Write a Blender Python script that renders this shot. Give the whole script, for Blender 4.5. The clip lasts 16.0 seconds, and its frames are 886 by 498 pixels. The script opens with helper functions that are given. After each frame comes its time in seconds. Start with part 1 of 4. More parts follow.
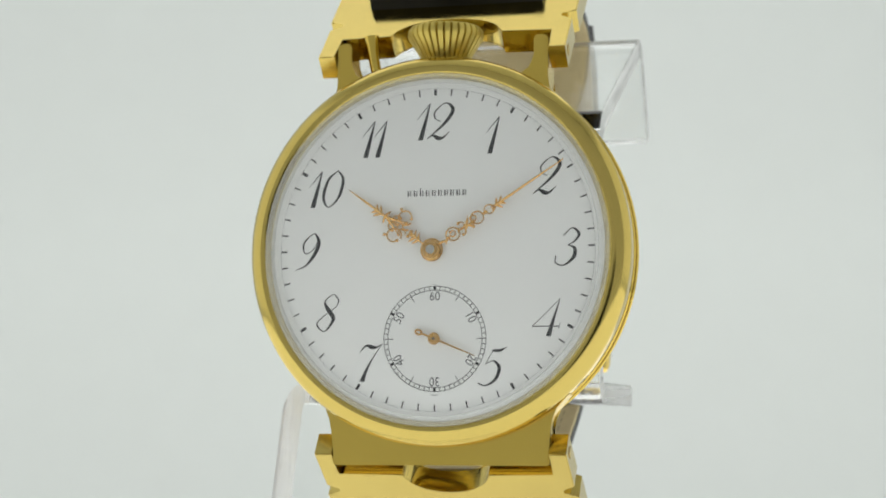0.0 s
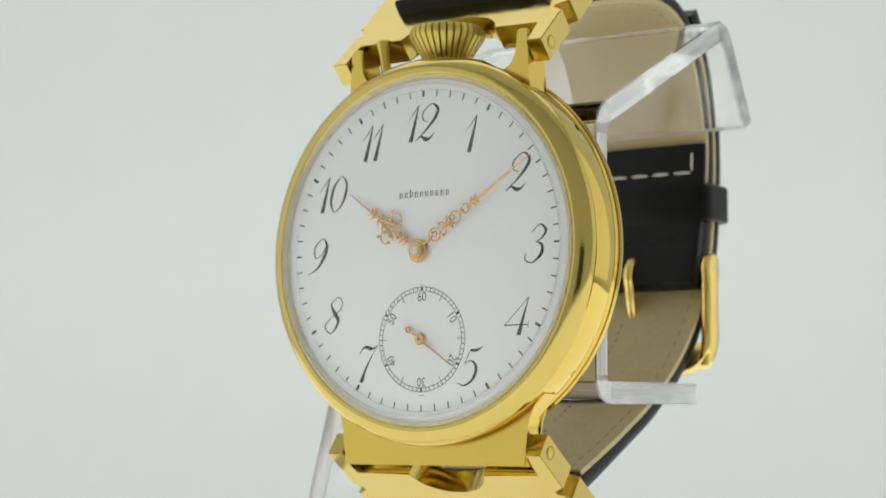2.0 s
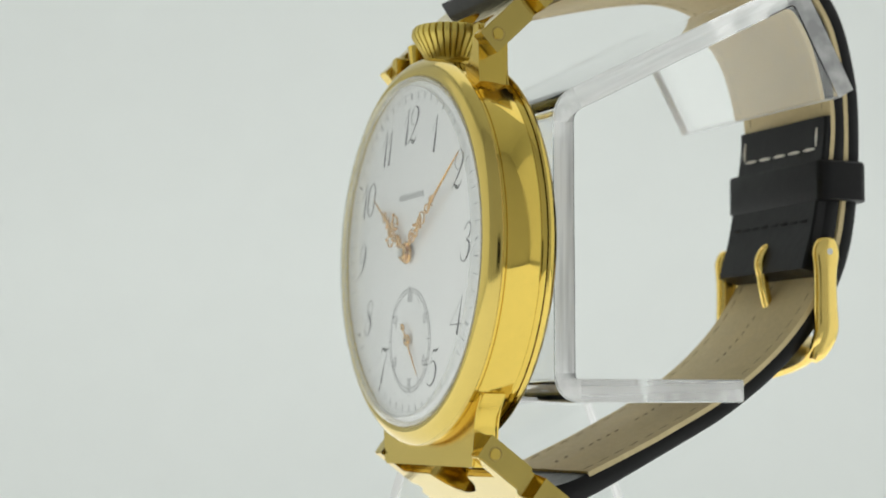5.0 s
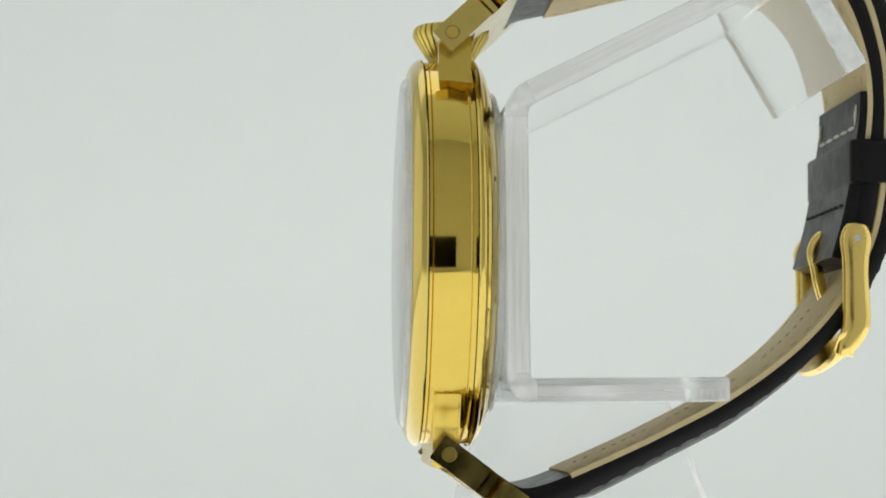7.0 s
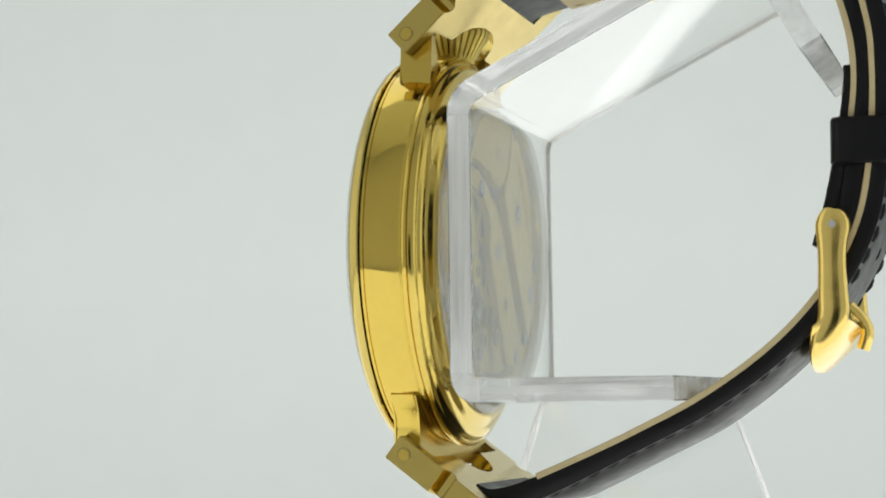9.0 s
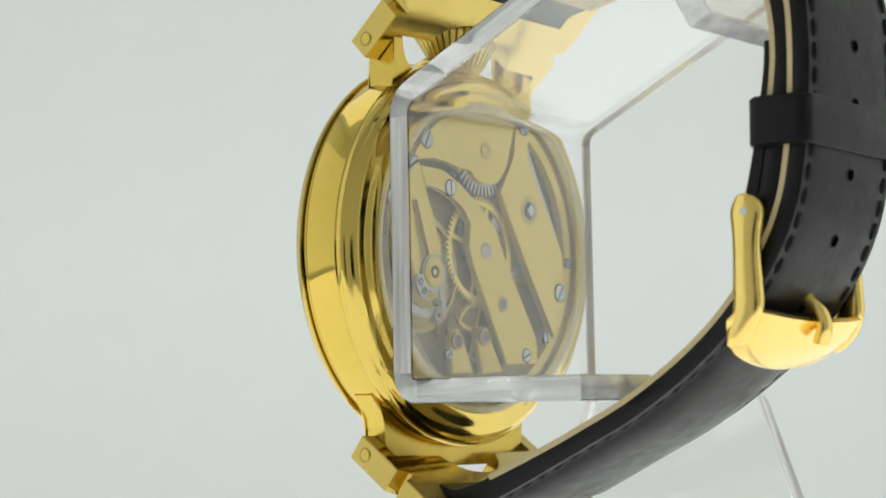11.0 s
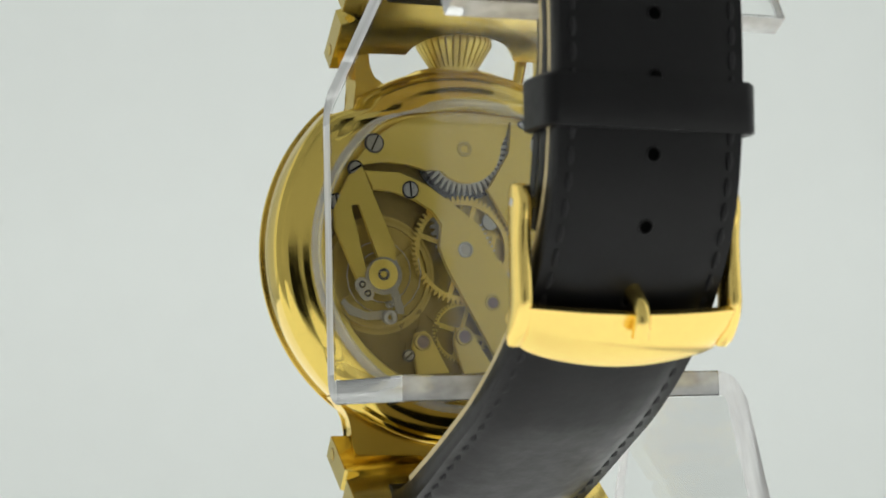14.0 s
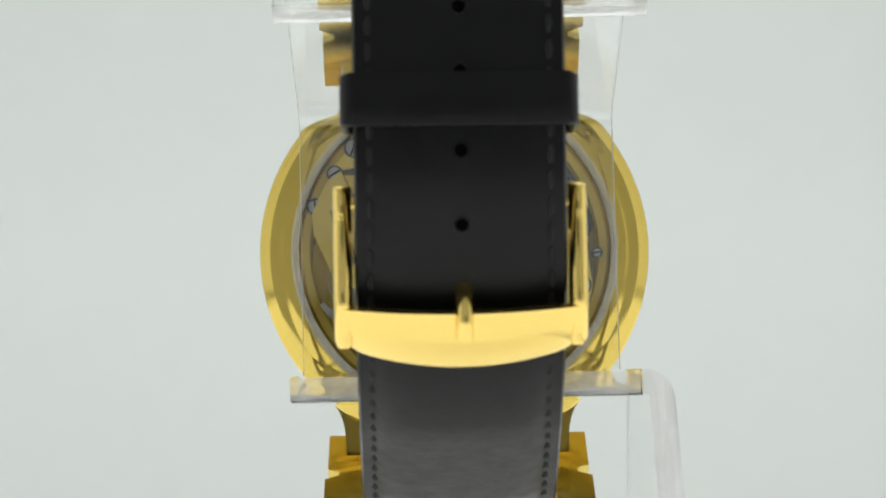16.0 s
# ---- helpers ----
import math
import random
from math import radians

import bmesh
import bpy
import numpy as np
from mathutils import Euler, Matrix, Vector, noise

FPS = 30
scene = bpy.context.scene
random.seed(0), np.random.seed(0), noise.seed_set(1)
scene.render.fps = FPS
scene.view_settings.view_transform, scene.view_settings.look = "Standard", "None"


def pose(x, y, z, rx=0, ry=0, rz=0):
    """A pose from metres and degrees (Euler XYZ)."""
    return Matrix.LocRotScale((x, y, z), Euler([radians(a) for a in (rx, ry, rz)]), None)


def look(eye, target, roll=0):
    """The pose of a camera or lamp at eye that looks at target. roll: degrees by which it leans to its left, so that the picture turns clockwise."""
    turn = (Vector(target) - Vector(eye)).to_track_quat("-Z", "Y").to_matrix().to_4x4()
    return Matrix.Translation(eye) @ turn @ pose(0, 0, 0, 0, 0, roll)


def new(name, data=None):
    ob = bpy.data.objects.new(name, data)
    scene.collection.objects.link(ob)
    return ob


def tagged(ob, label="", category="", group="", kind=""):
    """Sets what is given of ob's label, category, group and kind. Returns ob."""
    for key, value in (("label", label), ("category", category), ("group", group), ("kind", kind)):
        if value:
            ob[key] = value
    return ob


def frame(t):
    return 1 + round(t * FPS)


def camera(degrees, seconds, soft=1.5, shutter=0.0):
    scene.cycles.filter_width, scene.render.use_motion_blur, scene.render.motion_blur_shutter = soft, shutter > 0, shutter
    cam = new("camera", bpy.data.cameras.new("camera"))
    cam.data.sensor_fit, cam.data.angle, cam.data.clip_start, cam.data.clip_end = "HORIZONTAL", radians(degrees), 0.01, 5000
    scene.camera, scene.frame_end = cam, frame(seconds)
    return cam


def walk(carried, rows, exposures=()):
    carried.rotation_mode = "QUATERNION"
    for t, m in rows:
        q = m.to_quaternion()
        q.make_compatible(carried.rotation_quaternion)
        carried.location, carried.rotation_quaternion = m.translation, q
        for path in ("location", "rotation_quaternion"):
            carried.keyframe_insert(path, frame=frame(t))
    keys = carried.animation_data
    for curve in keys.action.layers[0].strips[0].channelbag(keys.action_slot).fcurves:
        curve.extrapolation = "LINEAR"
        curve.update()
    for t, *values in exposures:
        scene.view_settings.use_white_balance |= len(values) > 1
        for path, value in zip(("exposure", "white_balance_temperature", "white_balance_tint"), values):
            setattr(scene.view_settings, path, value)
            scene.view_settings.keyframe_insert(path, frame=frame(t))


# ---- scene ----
# Lengths of the watch and its stand are written in millimetres in their own space (x to the 3, y to the back, z to the 12).
MM = 0.001
HIGH = 0.075                      # the dial's centre above the table
START, RATE = -13.85, -10.325     # the turntable: degrees at the start, degrees a second


def turned(t):
    return pose(0, 0, HIGH, 0, 0, START + RATE * t)


WATCH_SEAT = pose(-0.00055, 0, 0.0003, -0.85, 0.49, 0)
STAND_SEAT = pose(0, 0, 0.00022, 0, 0.9, 0)

# ---- camera: it stands still, the turntable moves ----
EYE = Vector((0.0010, -0.2325, HIGH - 0.0208))
AIM = EYE + Vector((-math.tan(0.0077), 1.0, math.tan(0.0925)))
cam = camera(25.56, 16.0, soft=1.8)
cam.data.dof.use_dof, cam.data.dof.focus_distance, cam.data.dof.aperture_fstop = True, 0.222, 42
walk(cam, [(0.0, look(EYE, AIM, -0.49)), (16.0, look(EYE, AIM, -0.49))])

# ---- light: a white light tent with a soft top and soft sides, plus two added unseen lamps: one over the table facing up, one strip at the foot of the sweep ----
world = bpy.data.worlds.new("world")
scene.world = world
world.use_nodes = True
world.node_tree.nodes["Background"].inputs[0].default_value = (0.9, 0.95, 1.0, 1)
world.node_tree.nodes["Background"].inputs[1].default_value = 0.05
scene.view_settings.exposure = 0.0


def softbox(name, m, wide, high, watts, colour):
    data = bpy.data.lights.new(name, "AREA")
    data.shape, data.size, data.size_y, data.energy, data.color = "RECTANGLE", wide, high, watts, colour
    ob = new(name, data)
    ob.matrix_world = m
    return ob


WARM = (1.0, 0.995, 0.965)
softbox("tent_top_light", look((0, 0.29, 0.592), (0, 0.2901, 0.0)), 0.72, 0.38, 0.57, WARM)
# unseen strip, added to brighten the bottom of the sweep
softbox("unseen_sweep_fill", look((0, 0.355, 0.008), (0, 0.50, 0.075)), 0.74, 0.03, 0.13, WARM)
# unseen up-facing panel, added for the brightness from below
softbox("added_underlight", look((0, 0.064, 0.004), (0, 0.0641, 0.5)), 0.76, 0.63, 1.09, WARM)
for side in (-1, 1):
    softbox("side_softbox", look((side * 0.392, -0.02, 0.24), (0, -0.02, 0.24)), 0.50, 0.44, 0.21, WARM)


# ---- materials ----
def material(name, colour, rough=0.5, metal=0.0, grain=0.0, scale=1.0, bump=0.0, bump_scale=1.0, rough_var=0.0, stretch=(1, 1, 1), specular=0.5, **more):
    """A Principled material with colour variation at two scales, uneven roughness and fine relief; scales are per metre."""
    mat = bpy.data.materials.new(name)
    mat.use_nodes = True
    nodes, links = mat.node_tree.nodes, mat.node_tree.links
    bsdf = nodes["Principled BSDF"]
    bsdf.inputs["Base Color"].default_value = (*colour, 1)
    bsdf.inputs["Roughness"].default_value = rough
    bsdf.inputs["Metallic"].default_value = metal
    bsdf.inputs["Specular IOR Level"].default_value = specular
    for key, value in more.items():
        bsdf.inputs[key.replace("_", " ")].default_value = value
    coord = nodes.new("ShaderNodeTexCoord")
    mapping = nodes.new("ShaderNodeMapping")
    mapping.inputs["Scale"].default_value = stretch
    links.new(coord.outputs["Object"], mapping.inputs["Vector"])
    if grain:
        big, fine = nodes.new("ShaderNodeTexNoise"), nodes.new("ShaderNodeTexNoise")
        big.inputs["Scale"].default_value, big.inputs["Detail"].default_value = scale, 3
        fine.inputs["Scale"].default_value, fine.inputs["Detail"].default_value = scale * 9, 5
        both = nodes.new("ShaderNodeMath")
        both.operation = "ADD"
        ramp = nodes.new("ShaderNodeMapRange")
        ramp.inputs["From Min"].default_value, ramp.inputs["From Max"].default_value = 0.6, 1.4
        ramp.inputs["To Min"].default_value, ramp.inputs["To Max"].default_value = 1 - grain, 1 + grain
        mix = nodes.new("ShaderNodeMix")
        mix.data_type, mix.blend_type = "RGBA", "MULTIPLY"
        mix.inputs["Factor"].default_value = 1
        mix.inputs["A"].default_value = (*colour, 1)
        for tex, slot in ((big, 0), (fine, 1)):
            links.new(mapping.outputs["Vector"], tex.inputs["Vector"])
            links.new(tex.outputs["Fac"], both.inputs[slot])
        links.new(both.outputs[0], ramp.inputs["Value"])
        links.new(ramp.outputs["Result"], mix.inputs["B"])
        links.new(mix.outputs["Result"], bsdf.inputs["Base Color"])
    if rough_var:
        tex, span = nodes.new("ShaderNodeTexNoise"), nodes.new("ShaderNodeMapRange")
        tex.inputs["Scale"].default_value, tex.inputs["Detail"].default_value = scale * 3, 4
        span.inputs["From Min"].default_value, span.inputs["From Max"].default_value = 0.3, 0.7
        span.inputs["To Min"].default_value, span.inputs["To Max"].default_value = max(0.0, rough - rough_var), rough + rough_var
        links.new(mapping.outputs["Vector"], tex.inputs["Vector"])
        links.new(tex.outputs["Fac"], span.inputs["Value"])
        links.new(span.outputs["Result"], bsdf.inputs["Roughness"])
    if bump:
        tex, relief = nodes.new("ShaderNodeTexNoise"), nodes.new("ShaderNodeBump")
        tex.inputs["Scale"].default_value, tex.inputs["Detail"].default_value = bump_scale, 6
        relief.inputs["Strength"].default_value, relief.inputs["Distance"].default_value = 1.0, bump
        links.new(mapping.outputs["Vector"], tex.inputs["Vector"])
        links.new(tex.outputs["Fac"], relief.inputs["Height"])
        links.new(relief.outputs["Normal"], bsdf.inputs["Normal"])
    return mat


GOLD = (0.67, 0.49, 0.105)
gold = material("polished_gold", GOLD, 0.07, 1, 0.03, 120, 3e-6, 420, 0.04)
gold_brushed = material("brushed_gold", GOLD, 0.24, 1, 0.02, 150)
gold_worn = material("finely_scratched_gold", (0.60, 0.46, 0.13), 0.14, 1, 0.03, 140, 1.5e-6, 700, 0.05)
gold_back = material("lightly_worn_gold", (0.68, 0.51, 0.125), 0.12, 1, 0.03, 140, 1.5e-6, 700, 0.05)
gold_buckle = material("satin_gold", (0.90, 0.67, 0.20), 0.19, 1, 0.03, 130, 1e-6, 600, 0.05)
gold_crown = material("matt_gold", (0.64, 0.51, 0.135), 0.46, 1, 0.04, 200, 2e-6, 900, 0.06)
gold_rose = material("rose_gold", (0.72, 0.44, 0.165), 0.25, 1, 0.05, 300, 0, 1, 0.05)
brass = material("gilt_brass", (0.78, 0.60, 0.135), 0.38, 0.62, 0.05, 260, 1.5e-6, 2500, 0.05)
brass_mid = material("dull_brass", (0.58, 0.44, 0.13), 0.42, 0.7, 0.12, 240, 2e-6, 2000, 0.06)
brass_gear = material("bright_brass", (0.84, 0.63, 0.17), 0.3, 0.75, 0.05, 260)
# dark base colour holds the shade between and under the movement's bridges
brass_dark = material("dark_recess_brass", (0.29, 0.21, 0.065), 0.45, 0.65, 0.3, 220, 1e-5, 1200, 0.1)
steel = material("polished_steel", (0.60, 0.60, 0.58), 0.34, 0.9, 0.08, 400, 0, 1, 0.06)
steel_dark = material("blackened_steel", (0.10, 0.10, 0.11), 0.30, 0.9, 0.15, 400, 0, 1, 0.08)
steel_grey = material("grey_steel", (0.46, 0.45, 0.41), 0.36, 0.9, 0.12, 400, 0, 1, 0.08)
steel_satin = material("satin_steel", (0.52, 0.50, 0.44), 0.42, 0.8, 0.1, 300, 0, 1, 0.06)
ruby = material("jewel", (0.26, 0.19, 0.19), 0.08, 0, 0.1, 500)
enamel = material("white_enamel", (0.925, 0.925, 0.915), 0.12, 0, 0.012, 60, 2e-6, 200, 0.03)
ink = material("black_enamel_ink", (0.025, 0.025, 0.028), 0.35, 0, 0.2, 900)
ink_grey = material("grey_ink", (0.10, 0.10, 0.11), 0.4, 0, 0.15, 900)
leather = material("black_calf_leather", (0.0045, 0.0045, 0.005), 0.37, 0, 0.25, 160, 2.6e-5, 1000, 0.06, specular=0.21)
lining = material("tan_leather_lining", (0.57, 0.465, 0.25), 0.62, 0, 0.10, 170, 5e-5, 1800, 0.06)
stamp = material("brown_stamp", (0.20, 0.14, 0.09), 0.7, 0, 0.15, 900)
thread_white = material("white_thread", (0.72, 0.69, 0.62), 0.8, 0, 0.1, 2500)
thread_black = material("black_thread", (0.006, 0.006, 0.007), 0.8, 0, 0.2, 2500)
thread_tan = material("tan_thread", (0.38, 0.30, 0.18), 0.8, 0, 0.1, 2500)
# near-black without gloss, painted in for the shade inside holes and slots
hollow_shade = material("hole_shade", (0.002, 0.002, 0.002), 0.9, 0, 0.2, 2000, specular=0.0)


def clear_sheet(name, tint, ior, painted_haze=0.0, rough=0.0):
    """Clear glazing: straight through, with a mirror gloss that grows at grazing angles and an optional painted white
    haze.
    """
    mat = bpy.data.materials.new(name)
    mat.use_nodes = True
    nodes, links = mat.node_tree.nodes, mat.node_tree.links
    out = nodes["Material Output"]
    nodes.remove(nodes["Principled BSDF"])
    pane, gloss, mixed, rim = (nodes.new(k) for k in ("ShaderNodeBsdfTransparent", "ShaderNodeBsdfGlossy", "ShaderNodeMixShader", "ShaderNodeLayerWeight"))
    pane.inputs["Color"].default_value = (*tint, 1)
    gloss.inputs["Roughness"].default_value = rough
    rim.inputs["Blend"].default_value = 0.5
    bend, gain = nodes.new("ShaderNodeMath"), nodes.new("ShaderNodeMapRange")
    bend.operation = "POWER"
    bend.inputs[1].default_value = 4.0
    gain.inputs["To Min"].default_value, gain.inputs["To Max"].default_value = ((ior - 1) / (ior + 1)) ** 2, 0.95
    links.new(rim.outputs["Facing"], bend.inputs[0])
    links.new(bend.outputs[0], gain.inputs["Value"])
    links.new(gain.outputs["Result"], mixed.inputs["Fac"])
    links.new(pane.outputs[0], mixed.inputs[1])
    links.new(gloss.outputs[0], mixed.inputs[2])
    last = mixed
    if painted_haze:
        veil, over = nodes.new("ShaderNodeBsdfDiffuse"), nodes.new("ShaderNodeMixShader")
        veil.inputs["Color"].default_value = (0.9, 0.92, 0.92, 1)
        over.inputs["Fac"].default_value = painted_haze
        links.new(mixed.outputs[0], over.inputs[1])
        links.new(veil.outputs[0], over.inputs[2])
        last = over
    links.new(last.outputs[0], out.inputs["Surface"])
    return mat


def sawn_edge(name, lit_white, run, lean=0.0, wave=1.6e-5):
    """Flame-polished acrylic edge: clear, with fine saw streaks along its run and white painted in for light carried
    through the sheet.
    """
    mat = material(name, (0.98, 0.99, 0.99), 0.06, 0, Transmission_Weight=1.0, IOR=1.49)
    nodes, links = mat.node_tree.nodes, mat.node_tree.links
    body, out = nodes["Principled BSDF"], nodes["Material Output"]
    coord, mapping, streak, relief = (nodes.new(k) for k in ("ShaderNodeTexCoord", "ShaderNodeMapping", "ShaderNodeTexNoise", "ShaderNodeBump"))
    mapping.vector_type = "TEXTURE"
    mapping.inputs["Scale"].default_value = [1 / v for v in run]
    mapping.inputs["Rotation"].default_value = (radians(-lean), 0, 0)
    streak.inputs["Scale"].default_value, streak.inputs["Detail"].default_value = 120, 3
    relief.inputs["Strength"].default_value, relief.inputs["Distance"].default_value = 1.0, wave
    veil, both, span = nodes.new("ShaderNodeBsdfTranslucent"), nodes.new("ShaderNodeMixShader"), nodes.new("ShaderNodeMapRange")
    veil.inputs["Color"].default_value = (0.97, 0.98, 0.98, 1)
    white, over = nodes.new("ShaderNodeBsdfDiffuse"), nodes.new("ShaderNodeMixShader")
    white.inputs["Color"].default_value = (0.96, 0.97, 0.97, 1)
    over.inputs["Fac"].default_value = 0.88
    span.inputs["From Min"].default_value, span.inputs["From Max"].default_value = 0.4, 0.62
    span.inputs["To Min"].default_value, span.inputs["To Max"].default_value = lit_white * 0.65, lit_white
    links.new(coord.outputs["Object"], mapping.inputs["Vector"])
    links.new(mapping.outputs["Vector"], streak.inputs["Vector"])
    links.new(streak.outputs["Fac"], relief.inputs["Height"])
    links.new(streak.outputs["Fac"], span.inputs["Value"])
    links.new(relief.outputs["Normal"], body.inputs["Normal"])
    links.new(veil.outputs[0], over.inputs[1])
    links.new(white.outputs[0], over.inputs[2])
    links.new(span.outputs["Result"], both.inputs["Fac"])
    links.new(body.outputs[0], both.inputs[1])
    links.new(over.outputs[0], both.inputs[2])
    links.new(both.outputs[0], out.inputs["Surface"])
    return mat


glass = clear_sheet("crystal_glass", (0.985, 0.99, 0.99), 1.47)
# white veil stands in for bright surroundings refracted in the rim
glass_rim = clear_sheet("crystal_rim_glass", (0.96, 0.97, 0.97), 1.47, 0.16)
acrylic = material("clear_acrylic", (0.99, 0.995, 0.993), 0.0, 0, Transmission_Weight=1.0, IOR=1.49)
# the first number is the painted white, in place of light piped to the edge
acrylic_edge = sawn_edge("sawn_level_acrylic_edge", 0.28, (1.0, 0.3, 7.0))
acrylic_upright = sawn_edge("sawn_upright_acrylic_edge", 0.75, (1.0, 7.0, 0.3))
acrylic_slope = sawn_edge("sawn_sloping_acrylic_edge", 0.62, (1.0, 0.3, 7.0), -26.2)
acrylic_bend = sawn_edge("bent_acrylic_edge", 0.5, (2.0, 3.0, 3.0), wave=9e-5)
acrylic_leg = sawn_edge("lit_leg_acrylic_edge", 0.9, (5.0, 1.0, 0.5))
paper = material("white_backdrop_paper", (0.80, 0.83, 0.82), 0.75, 0, 0.012, 9, 2e-5, 700)
fabric = material("white_tent_fabric", (0.74, 0.76, 0.75), 0.85, 0, 0.02, 12, 3e-5, 1200)
fabric_grey = material("grey_tent_front_fabric", (0.50, 0.505, 0.505), 0.9, 0, 0.03, 12, 3e-5, 1200)
black_cloth = material("black_cloth", (0.012, 0.012, 0.012), 0.9, 0, 0.1, 30)


# ---- mesh helpers ----
def part(name, bm, mat, parent=None, label="", smooth=True, at=None):
    """Links a bmesh, drawn in millimetres, as one mesh object under parent."""
    bmesh.ops.scale(bm, vec=(MM, MM, MM), verts=bm.verts)
    bmesh.ops.recalc_face_normals(bm, faces=bm.faces)
    mesh = bpy.data.meshes.new(name)
    bm.to_mesh(mesh)
    bm.free()
    mesh.materials.append(mat)
    if smooth:
        mesh.shade_smooth()
        mesh.set_sharp_from_angle(angle=radians(38))
    ob = new(name, mesh)
    if parent:
        ob.parent = parent
    if at:
        ob.location = [a * MM for a in at]
    return tagged(ob, label)


def revolve(bm, profile, n=128, closed=True, centre=(0, 0), teeth=None):
    """Turns a profile of (radius, y) round the y axis. teeth(angle) shifts the radius."""
    rings = []
    for i in range(n):
        a = 2 * math.pi * i / n
        ring = []
        for r, y in profile:
            q = r + (teeth(i, r, y) if teeth else 0)
            ring.append(bm.verts.new((centre[0] + q * math.sin(a), y, centre[1] + q * math.cos(a))))
        rings.append(ring)
    m = len(profile)
    for i in range(n):
        a, b = rings[i], rings[(i + 1) % n]
        for j in range(m if closed else m - 1):
            k = (j + 1) % m
            bm.faces.new((a[j], a[k], b[k], b[j]))
    if not closed:
        for j in (0, m - 1):
            if profile[j][0] > 1e-6:
                bm.faces.new([r[j] for r in rings])
    return bm


def box(bm, x0, x1, y0, y1, z0, z1, bevel=0.0, place=None):
    made = bmesh.ops.create_cube(bm, size=1)["verts"]
    for v in made:
        v.co = Vector(((x0 + x1) / 2 + v.co.x * (x1 - x0), (y0 + y1) / 2 + v.co.y * (y1 - y0), (z0 + z1) / 2 + v.co.z * (z1 - z0)))
    if bevel:
        edges = list({e for v in made for e in v.link_edges})
        made = list({v for f in bmesh.ops.bevel(bm, geom=edges, offset=bevel, segments=2, affect="EDGES")["faces"] for v in f.verts} | {v for v in made if v.is_valid})
    if place:
        for v in made:
            v.co = place(v.co)
    return bm


def slab(bm, outline, low, high, place, bevel=0.0):
    """An outline of (a, b), thickened from low to high; place(a, b, c) lays it in space."""
    bottom = [bm.verts.new((a, b, low)) for a, b in outline]
    top = [bm.verts.new((a, b, high)) for a, b in outline]
    n = len(outline)
    faces = [bm.faces.new(bottom[::-1]), bm.faces.new(top)]
    for i in range(n):
        faces.append(bm.faces.new((bottom[i], bottom[(i + 1) % n], top[(i + 1) % n], top[i])))
    verts = bottom + top
    if bevel:
        edges = [e for f in faces[:2] for e in f.edges]
        got = bmesh.ops.bevel(bm, geom=edges, offset=bevel, segments=2, affect="EDGES")
        verts = list({v for f in got["faces"] for v in f.verts} | {v for v in verts if v.is_valid})
    for v in verts:
        v.co = Vector(place(*v.co))
    return bm


def smooth_path(points, steps=8, closed=False):
    """A curve through points of any dimension (Catmull-Rom)."""
    p = [np.array(q, float) for q in points]
    n, out = len(p), []
    for i in range(n if closed else n - 1):
        a = p[(i - 1) % n] if closed or i else 2 * p[0] - p[1]
        b, c = p[i], p[(i + 1) % n]
        d = p[(i + 2) % n] if closed or i + 2 < n else 2 * p[-1] - p[-2]
        for k in range(steps):
            t = k / steps
            out.append(0.5 * (2 * b + (c - a) * t + (2 * a - 5 * b + 4 * c - d) * t * t + (3 * b - a - 3 * c + d) * t ** 3))
    if not closed:
        out.append(p[-1])
    return out


def tube(bm, path, radius, sides=8, closed=False, flat=1.0):
    """A round rod along a path; radius may be a number or a list."""
    pts = [Vector(q) for q in path]
    n, rings = len(pts), []
    up = None
    for i, q in enumerate(pts):
        ahead = (pts[(i + 1) % n] - pts[i - 1]) if closed or 0 < i < n - 1 else (pts[1] - pts[0] if i == 0 else pts[-1] - pts[-2])
        ahead.normalize()
        if up is None:
            up = ahead.orthogonal().normalized()
        up = (up - ahead * up.dot(ahead)).normalized()
        side = ahead.cross(up)
        r = radius[i] if isinstance(radius, (list, tuple)) else radius
        rings.append([bm.verts.new(q + r * (math.cos(2 * math.pi * k / sides) * up + flat * math.sin(2 * math.pi * k / sides) * side)) for k in range(sides)])
    for i in range(n if closed else n - 1):
        a, b = rings[i], rings[(i + 1) % n]
        for k in range(sides):
            bm.faces.new((a[k], a[(k + 1) % sides], b[(k + 1) % sides], b[k]))
    if not closed:
        bm.faces.new(rings[0][::-1])
        bm.faces.new(rings[-1])
    return bm


def ribbon(bm, points, place, steps=8, closed=False):
    """A flat stroke through points (a, b, width)."""
    path = smooth_path(points, steps, closed)
    n, rows = len(path), []
    for i in range(n):
        j, k = (max(i - 1, 0), min(i + 1, n - 1)) if not closed else (i - 1, (i + 1) % n)
        d = path[k][:2] - path[j][:2]
        d = d / (np.linalg.norm(d) + 1e-9)
        w = abs(path[i][2]) / 2
        a, b = path[i][:2]
        rows.append((bm.verts.new(place(a - d[1] * w, b + d[0] * w)), bm.verts.new(place(a + d[1] * w, b - d[0] * w))))
    for i in range(n if closed else n - 1):
        (a, b), (c, d) = rows[i], rows[(i + 1) % n]
        bm.faces.new((a, b, d, c))
    return bm


def disc(bm, r, y0, y1, centre=(0, 0), n=24):
    return revolve(bm, [(1e-4, y0), (r, y0), (r, y1), (1e-4, y1)], n, centre=centre)


def fresh():
    return bmesh.new()


